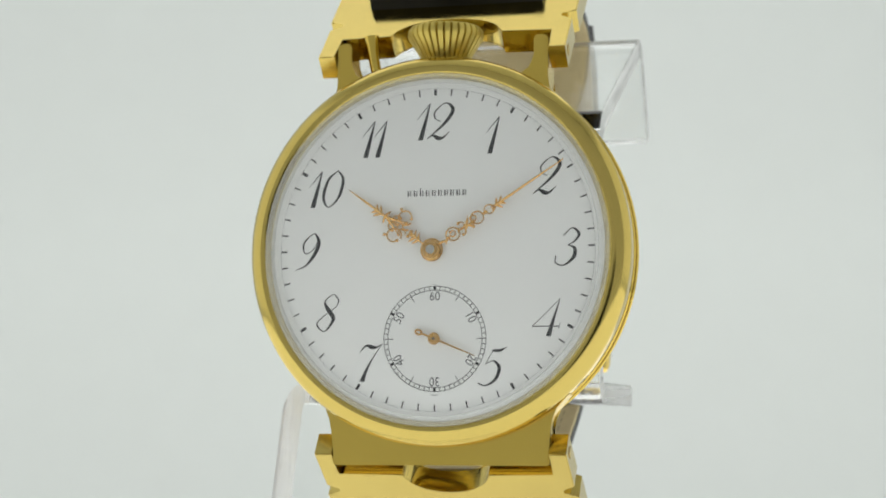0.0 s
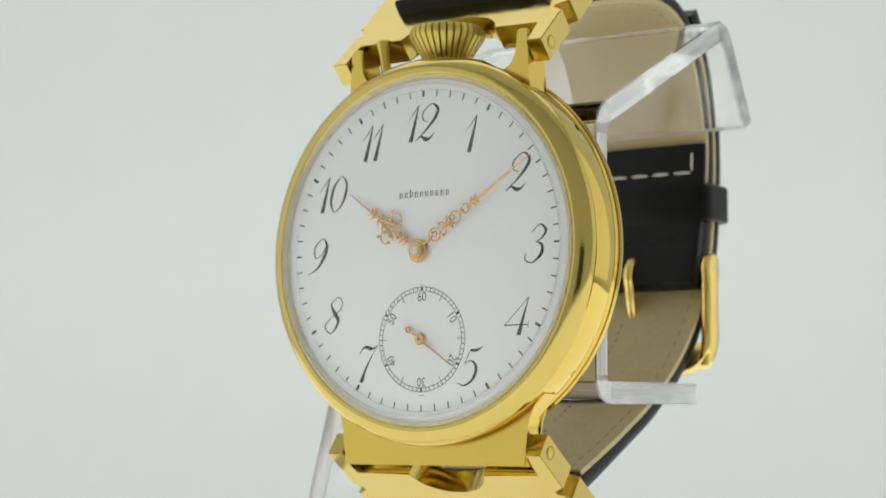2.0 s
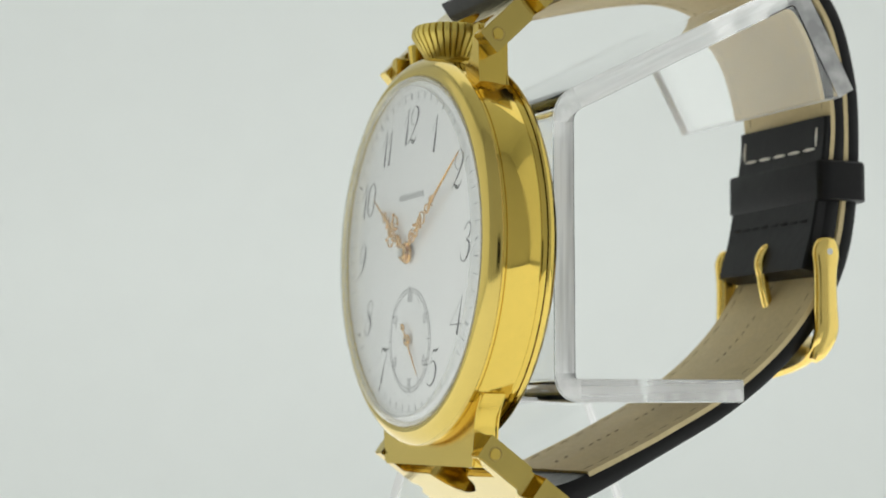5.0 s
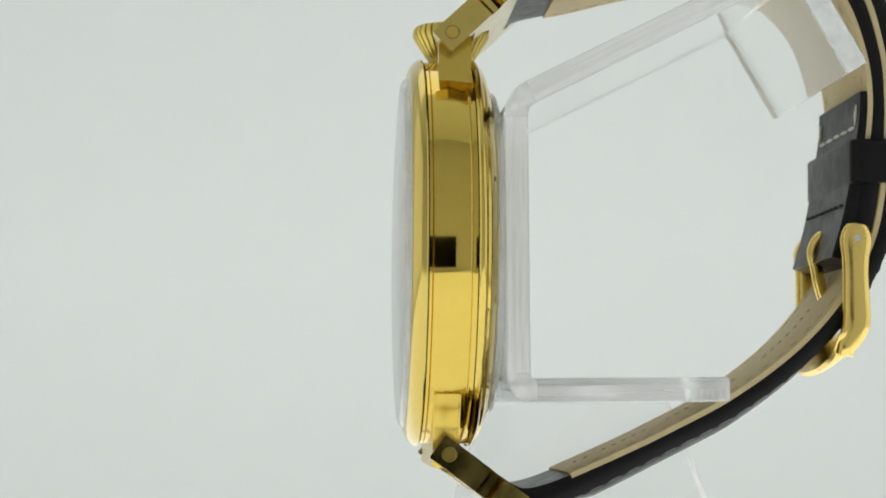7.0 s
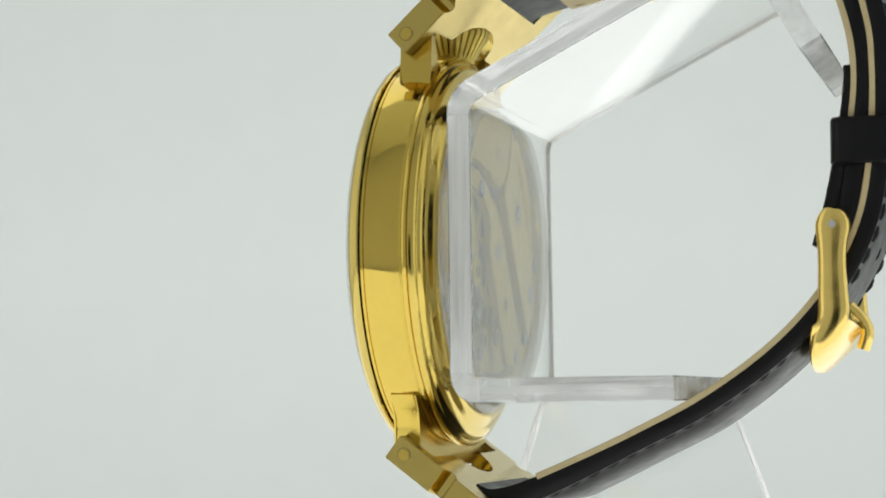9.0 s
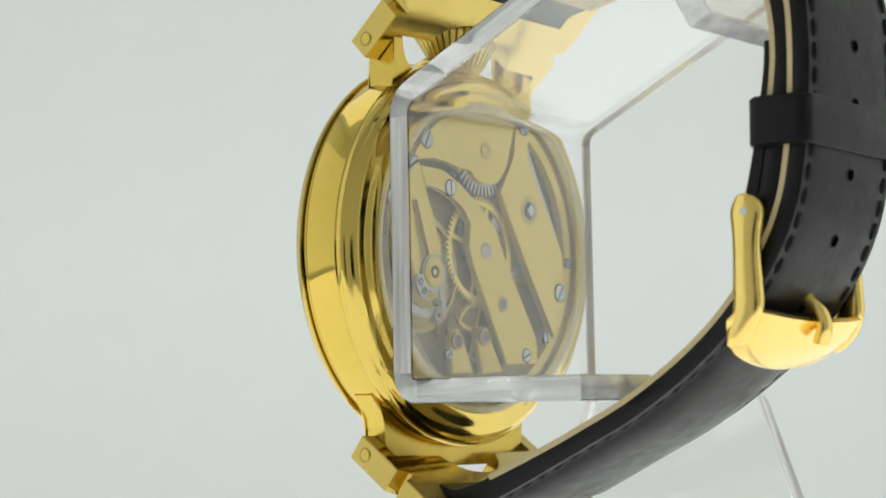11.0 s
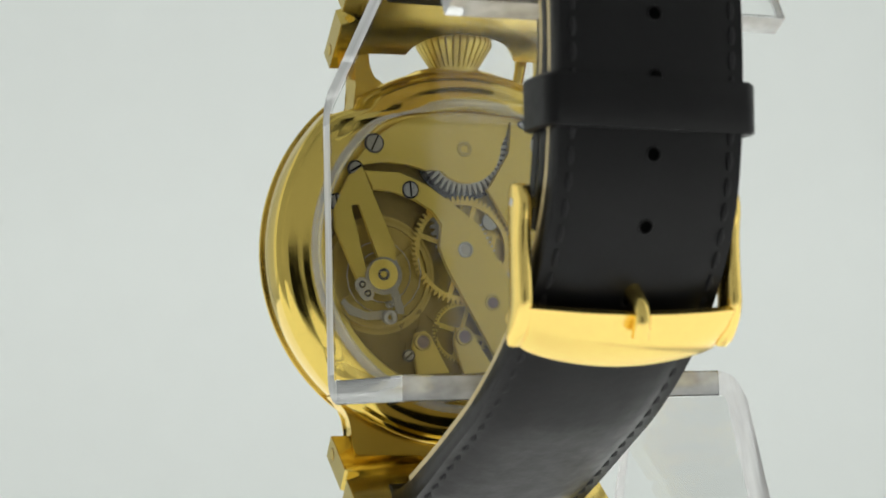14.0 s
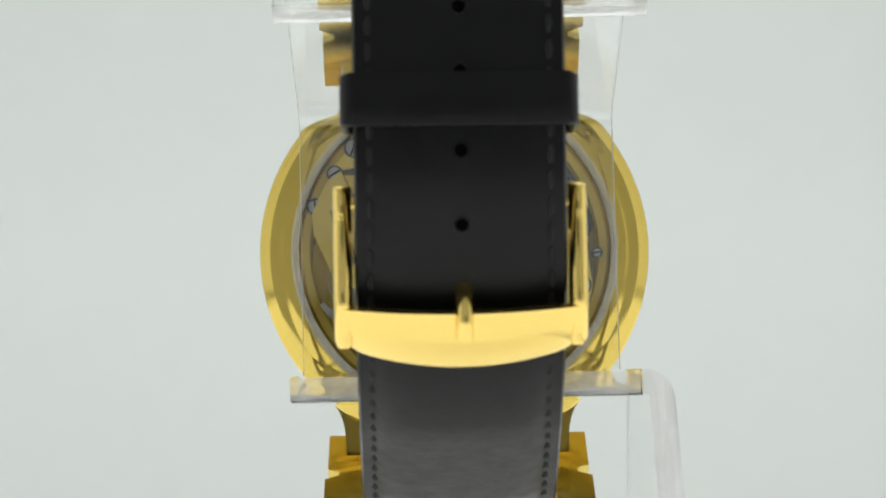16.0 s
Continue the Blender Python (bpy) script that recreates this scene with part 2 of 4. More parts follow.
# ---- the tent: table and sweep, sides, top, and an added unseen front with its opening ----
def sweep_backdrop():
    bm, wide = fresh(), 400
    bend = 120
    line = [(-262, 0), (500 - bend, 0)] + [(500 - bend + bend * math.sin(a), bend - bend * math.cos(a)) for a in np.radians(np.linspace(4, 90, 24))] + [(500, 600)]
    back = [(y, z - 2) if i < 2 else (y + 2, z - 2) for i, (y, z) in enumerate(line)]
    slab(bm, [(y, z) for y, z in line] + back[::-1], -wide, wide, lambda a, b, c: (c, a, b))
    ob = part("backdrop", bm, paper)
    return tagged(ob, "seamless white paper sweep behind and under the stand", "backdrop", kind="structure")


def tent_walls():
    for name, args, mat, label in (
            ("wall_west", (-404, -400, -262, 504, 0, 600), fabric, "white fabric side of a photo tent"),
            ("wall_east", (400, 404, -262, 504, 0, 600), fabric, "white fabric side of a photo tent"),
            ("ceiling", (-404, 404, -262, 504, 600, 604), fabric, "white fabric top of a photo tent")):
        tagged(part(name, box(fresh(), *args), mat), label, "wall" if "wall" in name else "ceiling", kind="structure")
    # grey front and black box are added unseen, to darken what the gold mirrors
    bm = fresh()
    z = (HIGH - 0.0208) / MM
    for a in ((-404, -54, -266, -262, 0, 604), (54, 404, -266, -262, 0, 604), (-54, 54, -266, -262, z + 40, 604), (-54, 54, -266, -262, 0, z - 40)):
        box(bm, *a)
    tagged(part("wall_south", bm, fabric_grey), "unseen grey fabric front added for darker reflections, with an oblong opening", "wall", kind="structure")
    bm = fresh()
    for a in ((-90, 90, -340, -338, 0, 130), (-92, -90, -340, -266, 0, 130), (90, 92, -340, -266, 0, 130), (-92, 92, -340, -266, 130, 132)):
        box(bm, *a)
    tagged(part("wall_recess", bm, black_cloth), "unseen black cloth box added behind the opening for a dark reflection", "wall", kind="structure")


sweep_backdrop()
tent_walls()

# ---- the wristwatch ----
watch = new("wristwatch")
tagged(watch, "gold wristwatch with white dial and black leather strap, buckled shut", "watch")


def watch_case():
    # middle: a slightly bowed band
    bow = [(22.62 + 0.2 * math.cos(math.pi * (y + 1.25) / 5.2), y) for y in np.linspace(-3.04, 1.0, 9)]
    part("case_band", revolve(fresh(), [(20.6, -3.6), (22.5, -3.58), (22.68, -3.5), (22.7, -3.2), (22.58, -3.12)] + bow + [(22.72, 1.08), (22.62, 1.2), (22.7, 1.32), (22.72, 1.78), (22.6, 1.86), (19.0, 1.86), (19.0, 1.2)], 160), gold, watch)
    part("bezel", revolve(fresh(), [(20.35, -4.55), (20.2, -4.9), (20.2, -5.12), (20.7, -5.18), (20.9, -5.34), (21.25, -5.4), (21.75, -5.26), (22.25, -4.96), (22.7, -4.55),
                                    (22.97, -4.15), (23.05, -3.8), (22.95, -3.66), (22.4, -3.62), (20.6, -3.62)], 160), gold_worn, watch, "polished rounded gold bezel")
    part("back_bezel", revolve(fresh(), [(22.5, 1.88), (22.85, 1.9), (23.02, 2.08), (22.98, 2.4), (22.75, 2.72), (22.4, 2.85), (22.25, 2.95), (22.1, 3.2), (21.6, 3.5), (20.9, 3.62),
                                         (20.6, 3.7), (20.2, 3.95), (19.4, 4.2), (18.6, 4.3), (18.2, 4.2), (18.05, 3.9), (18.05, 2.9), (18.6, 1.92)], 160), gold_back, watch, "stepped gold case back ring")
    def crystal(name, dome, ring, label):
        body = part(name, revolve(fresh(), dome, 96), glass, watch, label)
        rim = part("crystal_rim", revolve(fresh(), ring, 128), glass_rim, body, "rim of the crystal, white haze painted in for refracted light")
        body.visible_shadow = rim.visible_shadow = False
    crystal("crystal", [(0.0001, -6.75), (5, -6.71), (10, -6.6), (15, -6.4), (18, -6.22), (19.6, -6.1), (19.6, -5.4), (18, -5.5), (15, -5.75), (10, -5.98), (5, -6.12), (0.0001, -6.16)],
            [(19.64, -6.1), (20.2, -6.02), (20.6, -5.8), (20.8, -5.5), (20.8, -5.3), (20.4, -5.22), (19.95, -5.24), (19.64, -5.4)], "domed clear watch crystal")
    crystal("back_crystal", [(0.0001, 5.45), (6, 5.42), (12, 5.34), (16, 5.24), (18.2, 5.15), (18.2, 4.6), (16, 4.72), (12, 4.84), (6, 4.9), (0.0001, 4.92)],
            [(18.24, 5.15), (18.8, 5.02), (19.15, 4.75), (19.2, 4.36), (18.7, 4.34), (18.24, 4.6)], "clear display back crystal")


def crown():
    bm = fresh()
    flutes = 32

    def teeth(i, r, y):
        return (0.0 if i % 6 else -0.42) if r > 2.9 else 0
    prof = [(0.001, 24.0), (2.7, 22.6), (2.75, 23.3), (3.1, 23.7), (3.85, 24.9), (4.5, 25.9), (4.62, 26.3), (4.5, 26.95), (4.2, 27.3), (2.85, 27.5), (0.001, 27.55)]
    revolve(bm, prof, flutes * 6, closed=False, teeth=teeth)
    for v in bm.verts:      # stand the turned form on the z axis
        v.co = Vector((v.co.x, v.co.z, v.co.y))
    part("crown", bm, gold_crown, watch, "fluted onion-shaped gold crown")
    bm = fresh()
    revolve(bm, [(0.001, 20.0), (7.6, 20.0), (7.3, 21.2), (6.6, 22.1), (5.2, 22.9), (3.6, 23.25), (2.8, 23.5), (2.5, 24.0), (0.001, 24.0)], 64, closed=False)
    for v in bm.verts:
        v.co = Vector((v.co.x, v.co.z * 0.4 + 0.25, v.co.y))
    part("crown_neck", bm, gold, watch)


def lugs():
    def face(a, b, c):
        return (a, c, b)
    for s in (-1, 1):
        right = [(11.25, 25.1), (11.4, 25.45), (11.75, 25.6), (12.4, 25.6), (12.8, 25.45), (13.0, 25.1), (13.0, 20.5), (13.05, 18.9), (13.5, 17.4), (13.0, 16.0), (8.5, 19.8), (9.0, 20.75), (10.0, 21.05), (10.7, 21.5), (11.1, 22.2), (11.25, 23.2)]
        outline = [(s * a, b) for a, b in right]
        part("lug", slab(fresh(), outline, -2.15, 1.55, face, 0.18), gold_brushed, watch)
    right = [(13.1, -24.9), (13.1, -20.8), (13.35, -19.6), (14.0, -18.6), (15.4, -17.0), (13.0, -15.5)]
    outline = [(12.9, -25.25)] + right + [(-a, b) for a, b in right[::-1]] + [(-12.9, -25.25)]
    part("lug_block", slab(fresh(), outline, -2.55, 0.5, face, 0.22), gold_brushed, watch, "broad brushed gold lower lug block")
    part("setting_pin", tube(fresh(), [(-8.3, -0.6, 21.0), (-8.9, -0.6, 24.0), (-9.2, -0.6, 26.6)], [0.62, 0.68, 0.95], 16), gold, watch)


def bracket(name, pin, along, out, scoop):
    """A stepped gold bracket hinged on the lugs; along and out are (y, z) directions."""
    def lay(a, b, c):
        return (a, pin[0] + b * along[0] + c * out[0], pin[1] + b * along[1] + c * out[1])

    def at(v):
        return Vector(lay(v.x, v.y, v.z))
    bm = fresh()
    arc = [(scoop * math.cos(a), 2.4 + 3.5 * math.sin(a)) for a in np.radians(np.linspace(0, 180, 17))]
    outline = [(15.2, -1.6), (15.2, 4.7), (13.7, 5.3), (13.7, 6.0), (15.5, 6.6), (15.5, 15.0), (11.2, 15.0), (11.2, 9.6), (-11.2, 9.6), (-11.2, 15.0), (-15.5, 15.0), (-15.5, 6.6), (-13.7, 6.0), (-13.7, 5.3), (-15.2, 4.7), (-15.2, -1.6),
               (-13.15, -1.6), (-13.15, 2.4)] + [(-a, b) for a, b in arc] + [(13.15, 2.4), (13.15, -1.6)]
    slab(bm, outline, -1.55, 1.55, lay, 0.1)
    ob = part(name, bm, gold_worn, watch, "polished stepped gold strap bracket")
    for s in (-1, 1):
        bm = fresh()
        tube(bm, [lay(s * 15.0, 0, 0), lay(s * 15.28, 0, 0)], 0.62, 20)
        part("pin", bm, gold_brushed, ob)
        bm = fresh()
        tube(bm, [lay(s * 15.05 + 0.62 * 0, 0.78 * math.cos(a), 0.78 * math.sin(a)) for a in np.radians(np.linspace(0, 345, 24))], 0.18, 6, closed=True)
        part("pin_ring", bm, brass_dark, ob)
    return lay


def font_mesh(text, size):
    """The built-in font's outline as a bmesh in the a, b plane, centred."""
    curve = bpy.data.curves.new("letters", "FONT")
    curve.body, curve.size, curve.align_x, curve.align_y, curve.resolution_u = text, size, "CENTER", "CENTER", 3
    ob = bpy.data.objects.new("letters", curve)
    scene.collection.objects.link(ob)
    mesh = bpy.data.meshes.new_from_object(ob.evaluated_get(bpy.context.evaluated_depsgraph_get()))
    bm = fresh()
    bm.from_mesh(mesh)
    bpy.data.objects.remove(ob)
    bpy.data.curves.remove(curve)
    bpy.data.meshes.remove(mesh)
    return bm


# strokes of each figure: points of (across, up, width), for a height of one
FIGURE = {
    "1": (0.34, [[(0, 0, .15), (0, .3, .125), (0, .65, .08), (0, 1, .02)], [(0, .99, .03), (-.12, .78, .035), (-.25, .56, .012)]]),
    "2": (0.56, [[(-.02, .5, .02), (-.19, .58, .03), (-.25, .78, .05), (-.02, 1, .03), (.22, .85, .1), (.2, .62, .12), (0, .32, .07), (-.28, .03, .025)],
                 [(-.28, .02, .02), (-.14, .12, .05), (.03, .04, .12), (.17, .06, .07), (.3, .22, .012)]]),
    "3": (0.5, [[(-.22, .8, .04), (-.03, 1, .035), (.19, .84, .085), (.13, .65, .06), (-.04, .54, .02)],
                [(-.04, .55, .02), (.17, .46, .08), (.21, .22, .12), (0, .01, .045), (-.24, .08, .035), (-.28, .26, .04)]]),
    "4": (0.7, [[(.1, 1, .02), (-.16, .65, .022), (-.46, .27, .022)], [(-.46, .27, .03), (-.1, .27, .03), (.27, .27, .03)], [(.1, 1, .02), (.07, .5, .08), (.05, 0, .15)], [(.27, .2, .02), (.27, .35, .02)]]),
    "5": (0.5, [[(-.1, .93, .025), (-.15, .75, .022), (-.2, .57, .022)], [(-.2, .57, .02), (.0, .65, .04), (.2, .46, .1), (.17, .16, .1), (-.05, 0, .045), (-.28, .06, .03)],
                [(-.1, .93, .07), (.1, .93, .085), (.27, 1.02, .012)]]),
    "7": (0.56, [[(-.3, .78, .012), (-.17, .97, .07), (.02, .93, .11), (.14, .93, .06), (.28, 1.02, .012)], [(.28, 1.02, .012), (.12, .66, .04), (.02, .3, .09), (-.02, 0, .16)]]),
    "8": (0.5, [[(.2, .85, .04), (.0, 1, .03), (-.19, .81, .045), (-.03, .58, .11), (.18, .33, .11), (.02, 0, .035), (-.25, .2, .045), (-.08, .45, .03), (.16, .65, .03), (.2, .85, .04)]]),
    "9": (0.52, [[(.16, .86, .035), (.0, 1, .03), (-.21, .74, .06), (-.1, .46, .03), (.1, .56, .03), (.18, .82, .03)], [(.06, .99, .04), (.21, .77, .1), (.19, .47, .125), (.02, .14, .06), (-.26, .0, .02)]]),
    "0": (0.56, [[(0, 1, .03), (-.19, .8, .075), (-.24, .5, .1), (-.19, .2, .075), (0, 0, .03), (.19, .2, .075), (.24, .5, .1), (.19, .8, .075), (0, 1, .03)]]),
}
SHIFT = {10: (-0.55, 0.1), 12: (0.0, 0.1), 1: (-0.35, 0.25), 2: (-0.25, 0.3), 3: (0.0, -0.1), 4: (0.1, -0.3), 5: (-0.6, -0.85), 7: (-0.65, -0.35), 8: (-0.25, 0.0), 9: (-0.5, -0.05), 11: (0.25, 0.25)}
DIAL = -4.85


def dial():
    bm = fresh()
    revolve(bm, [(0.001, DIAL), (20.1, DIAL), (20.4, DIAL + 0.1), (20.4, DIAL + 0.8), (0.001, DIAL + 0.8)], 128, closed=False)
    plate = part("dial", bm, enamel, watch, "glossy white enamel dial with black numerals and small seconds")

    def on(a, b, lift=0.012):
        return (a, DIAL - lift, b)
    tall = 4.35
    for hour in (1, 2, 3, 4, 5, 7, 8, 9, 10, 11, 12):
        a = radians(30 * hour)
        reach = 15.0 + (0.9 if hour in (2, 3, 4) else 0.0) - (0.3 if hour in (10, 8) else 0)
        dx, dz = SHIFT.get(hour, (0, 0))
        cx, cz = reach * math.sin(a) + dx, reach * math.cos(a) + dz
        bm, text = fresh(), str(hour)
        whole = sum(FIGURE[c][0] for c in text)
        left = -whole / 2
        for c in text:
            span, strokes = FIGURE[c]
            mid = left + span / 2
            left += span
            for s in strokes:
                ribbon(bm, [(p, q, 0.9 * w) for p, q, w in s], lambda p, q: on(cx + tall * (mid + p + 0.27 * (q - 0.5)), cz + tall * (q - 0.5)), 7)
        part("numeral", bm, ink, plate, smooth=False)
    bm = fresh()
    for m in range(60):
        a = radians(6 * m)
        big = m % 5 == 0
        wide, r0, r1 = (0.33, 18.2, 18.95) if big and m not in (30,) else (0.17, 18.2, 19.0)
        if m in (45, 15, 10):
            wide = 0.2
        s, c = math.sin(a), math.cos(a)
        bm.faces.new([bm.verts.new(on(r * s + w * c, r * c - w * s)) for r, w in ((r0, -wide / 2), (r0, wide / 2), (r1, wide / 2), (r1, -wide / 2))])
    part("minute_track", bm, ink, plate, smooth=False)
    bm = fresh()
    ribbon(bm, [(19.0 * math.sin(a), 19.0 * math.cos(a), 0.028) for a in np.radians(np.arange(0, 360, 5))], on, 2, True)
    part("track_line", bm, ink_grey, plate, smooth=False)
    # maker's mark as plain bars
    bm = fresh()
    for i in range(10):
        x = -3.35 + 0.74 * i
        box(bm, x, x + 0.16, DIAL - 0.014, DIAL - 0.004, 6.25, 7.2 if i == 2 else 6.95)
        box(bm, x + 0.32, x + 0.42, DIAL - 0.014, DIAL - 0.004, 6.25, 6.95)
    part("maker_mark", bm, ink, plate, smooth=False)
    # small seconds
    mid = -10.55
    bm = fresh()
    disc(bm, 6.3, DIAL - 0.006, DIAL + 0.2, (0, mid), 72)
    sub = part("seconds_dial", bm, enamel, plate)
    bm = fresh()
    for r in (6.15, 5.68):
        ribbon(bm, [(r * math.sin(a), mid + r * math.cos(a), 0.075) for a in np.radians(np.arange(0, 360, 6))], lambda p, q: on(p, q, 0.02), 2, True)
    for k in range(60):
        a = radians(6 * k)
        r0, wide = (5.68, 0.085) if k % 5 else ((5.68, 0.3) if k % 10 == 0 else (5.0, 0.085))
        s, c = math.sin(a), math.cos(a)
        bm.faces.new([bm.verts.new(on(r * s + w * c, mid + r * c - w * s, 0.022)) for r, w in ((r0, -wide / 2), (r0, wide / 2), (6.15, wide / 2), (6.15, -wide / 2))])
    part("seconds_track", bm, ink, plate, smooth=False)
    for k, text in enumerate(("60", "10", "20", "30", "40", "50")):
        a = radians(60 * k)
        bm = font_mesh(text, 1.55)
        for v in bm.verts:
            p, q = v.co.x * 0.85, v.co.y
            v.co = Vector(on(p * math.cos(a) + (4.95 + q) * math.sin(a), mid - p * math.sin(a) + (4.95 + q) * math.cos(a), 0.02))
        part("seconds_numeral", bm, ink_grey, plate, smooth=False)
    bm = fresh()
    box(bm, -0.4, 0.4, DIAL - 0.02, DIAL - 0.01, -17.15, -17.08)
    box(bm, -0.25, 0.25, DIAL - 0.02, DIAL - 0.01, -4.2, -4.15)
    part("dial_mark", bm, ink_grey, plate, smooth=False)


def scroll_hand(name, angle, y, reach, rings, leaves):
    """An ornate pierced hand: a needle, open scrolls along it and small leaf tips."""
    a0 = radians(angle)

    def lay(p, q, d=0.0):      # p along the hand, q across
        return (p * math.sin(a0) + q * math.cos(a0), y + d, p * math.cos(a0) - q * math.sin(a0))
    bm = fresh()
    first = max(r[0] + r[2] for r in rings)
    tube(bm, [lay(first + (reach - first) * k / 6, 0) for k in range(7)], [0.17, 0.16, 0.15, 0.14, 0.12, 0.09, 0.05], 8)
    for p, q, r, begin, end in rings:
        path = [lay(p + r * (1 - 0.25 * k / 17) * math.cos(radians(begin + (end - begin) * k / 17)), q + r * (1 - 0.25 * k / 17) * math.sin(radians(begin + (end - begin) * k / 17))) for k in range(18)]
        tube(bm, path, 0.095, 6)
        ball = path[-1]
        bmesh.ops.create_uvsphere(bm, u_segments=8, v_segments=6, radius=0.2, matrix=Matrix.Translation(ball))
    for p, q, turn, long in leaves:
        t = radians(turn)
        tube(bm, [lay(p + long * u * math.cos(t), q + long * u * math.sin(t) + 0.25 * u * u * (1 if turn > 0 else -1)) for u in (0, 0.35, 0.7, 1)], [0.1, 0.17, 0.13, 0.04], 6)
    return part(name, bm, gold_rose, watch, at=(-0.3, 0, -0.15), label="ornate pierced rose gold " + name.replace("_", " "))


def dial_pointers():
    hour_rings = [(4.8, 1.3, 0.95, 190, 520), (4.75, -1.25, 0.95, 170, -160), (5.5, 0.45, 0.62, 200, 480), (5.5, -0.45, 0.62, 160, -120), (4.15, 0.5, 0.5, 200, 420), (4.15, -0.5, 0.5, 160, -60), (5.6, 1.9, 0.28, 180, 330), (5.6, -1.9, 0.28, 180, 30), (3.1, 0.2, 0.3, 180, 400), (3.1, -0.2, 0.3, 180, -40)]
    hour_leaves = [(7.0, 0, 115, 0.7), (7.0, 0, -115, 0.7), (7.5, 0, 40, 0.9), (7.5, 0, -40, 0.9), (8.0, 0, 30, 0.7), (8.0, 0, -30, 0.7), (2.5, 0, 60, 0.7), (2.5, 0, -60, 0.7), (1.9, 0, 50, 0.7), (1.9, 0, -50, 0.7), (7.0, 0, 168, 2.6), (7.0, 0, -168, 2.6), (1.2, 0, 1, 2.2)]
    scroll_hand("hour_hand", 306.0, -5.45, 12.45, hour_rings, hour_leaves)
    minute_rings = [(3.2, 0.05, 0.9, 180, 540), (3.2, -0.1, 0.4, 180, -120), (4.35, 0.4, 0.5, 190, 470), (4.5, -0.35, 0.5, 170, -110), (6.65, 0.05, 0.85, 180, 540), (6.2, -0.25, 0.4, 150, -150), (5.6, 0.4, 0.35, 200, 420), (8.35, 0.0, 0.62, 180, 540), (8.9, 0.1, 0.25, 180, 480)]
    minute_leaves = [(5.1, 0, 35, 0.9), (5.1, 0, -40, 0.9), (5.3, 0, 150, 0.9), (9.3, 0, 45, 0.7), (9.3, 0, -45, 0.7), (9.7, 0, 25, 0.8), (9.7, 0, -25, 0.8), (1.2, 0, 3, 1.2), (4.6, 0.0, 2, 1.3), (7.4, 0, 2, 0.6), (2.4, 0, 150, 0.6)]
    scroll_hand("minute_hand", 57.2, -5.75, 18.8, minute_rings, minute_leaves)
    bm = fresh()
    revolve(bm, [(0.001, -5.1), (1.25, -5.1), (1.38, -5.3), (1.25, -5.5), (1.0, -5.55), (1.05, -5.7), (0.95, -5.92), (0.6, -5.98), (0.001, -5.98)], 40, closed=False)
    hub = part("hub", bm, gold_rose, watch, at=(-0.3, 0, -0.15))
    part("hub_post", disc(fresh(), 0.52, -6.1, -5.9), steel, hub)


def seconds_pointer():
    bm = fresh()
    tube(bm, [(0, 0, 0.4), (0, 0, 2.6), (0, 0, 5.3)], [0.13, 0.1, 0.05], 6)
    tube(bm, [(0, 0, -0.4), (0, 0, -1.7)], [0.13, 0.1], 6)
    tube(bm, [(0.26 * math.sin(a), 0, -2.0 + 0.38 * math.cos(a)) for a in np.radians(np.arange(0, 360, 30))], 0.13, 6, closed=True)
    revolve(bm, [(0.001, 0.25), (0.68, 0.2), (0.72, 0.0), (0.62, -0.14), (0.001, -0.16)], 28, closed=False)
    ob = part("seconds_hand", bm, gold_rose, watch, "slim rose gold small seconds hand")
    part("seconds_post", disc(fresh(), 0.16, -0.24, -0.14, n=12), steel_dark, ob)
    return ob


watch_case()
crown()
lugs()
TOP_PIN, LOW_PIN = (-0.75, 23.85), (-0.8, -23.7)
bracket("bracket", TOP_PIN, (0.725, 0.689), (-0.689, 0.725), 6.9)
bracket("bracket", LOW_PIN, (0.805, -0.593), (-0.593, -0.805), 5.3)
dial()
dial_pointers()
seconds_hand = seconds_pointer()


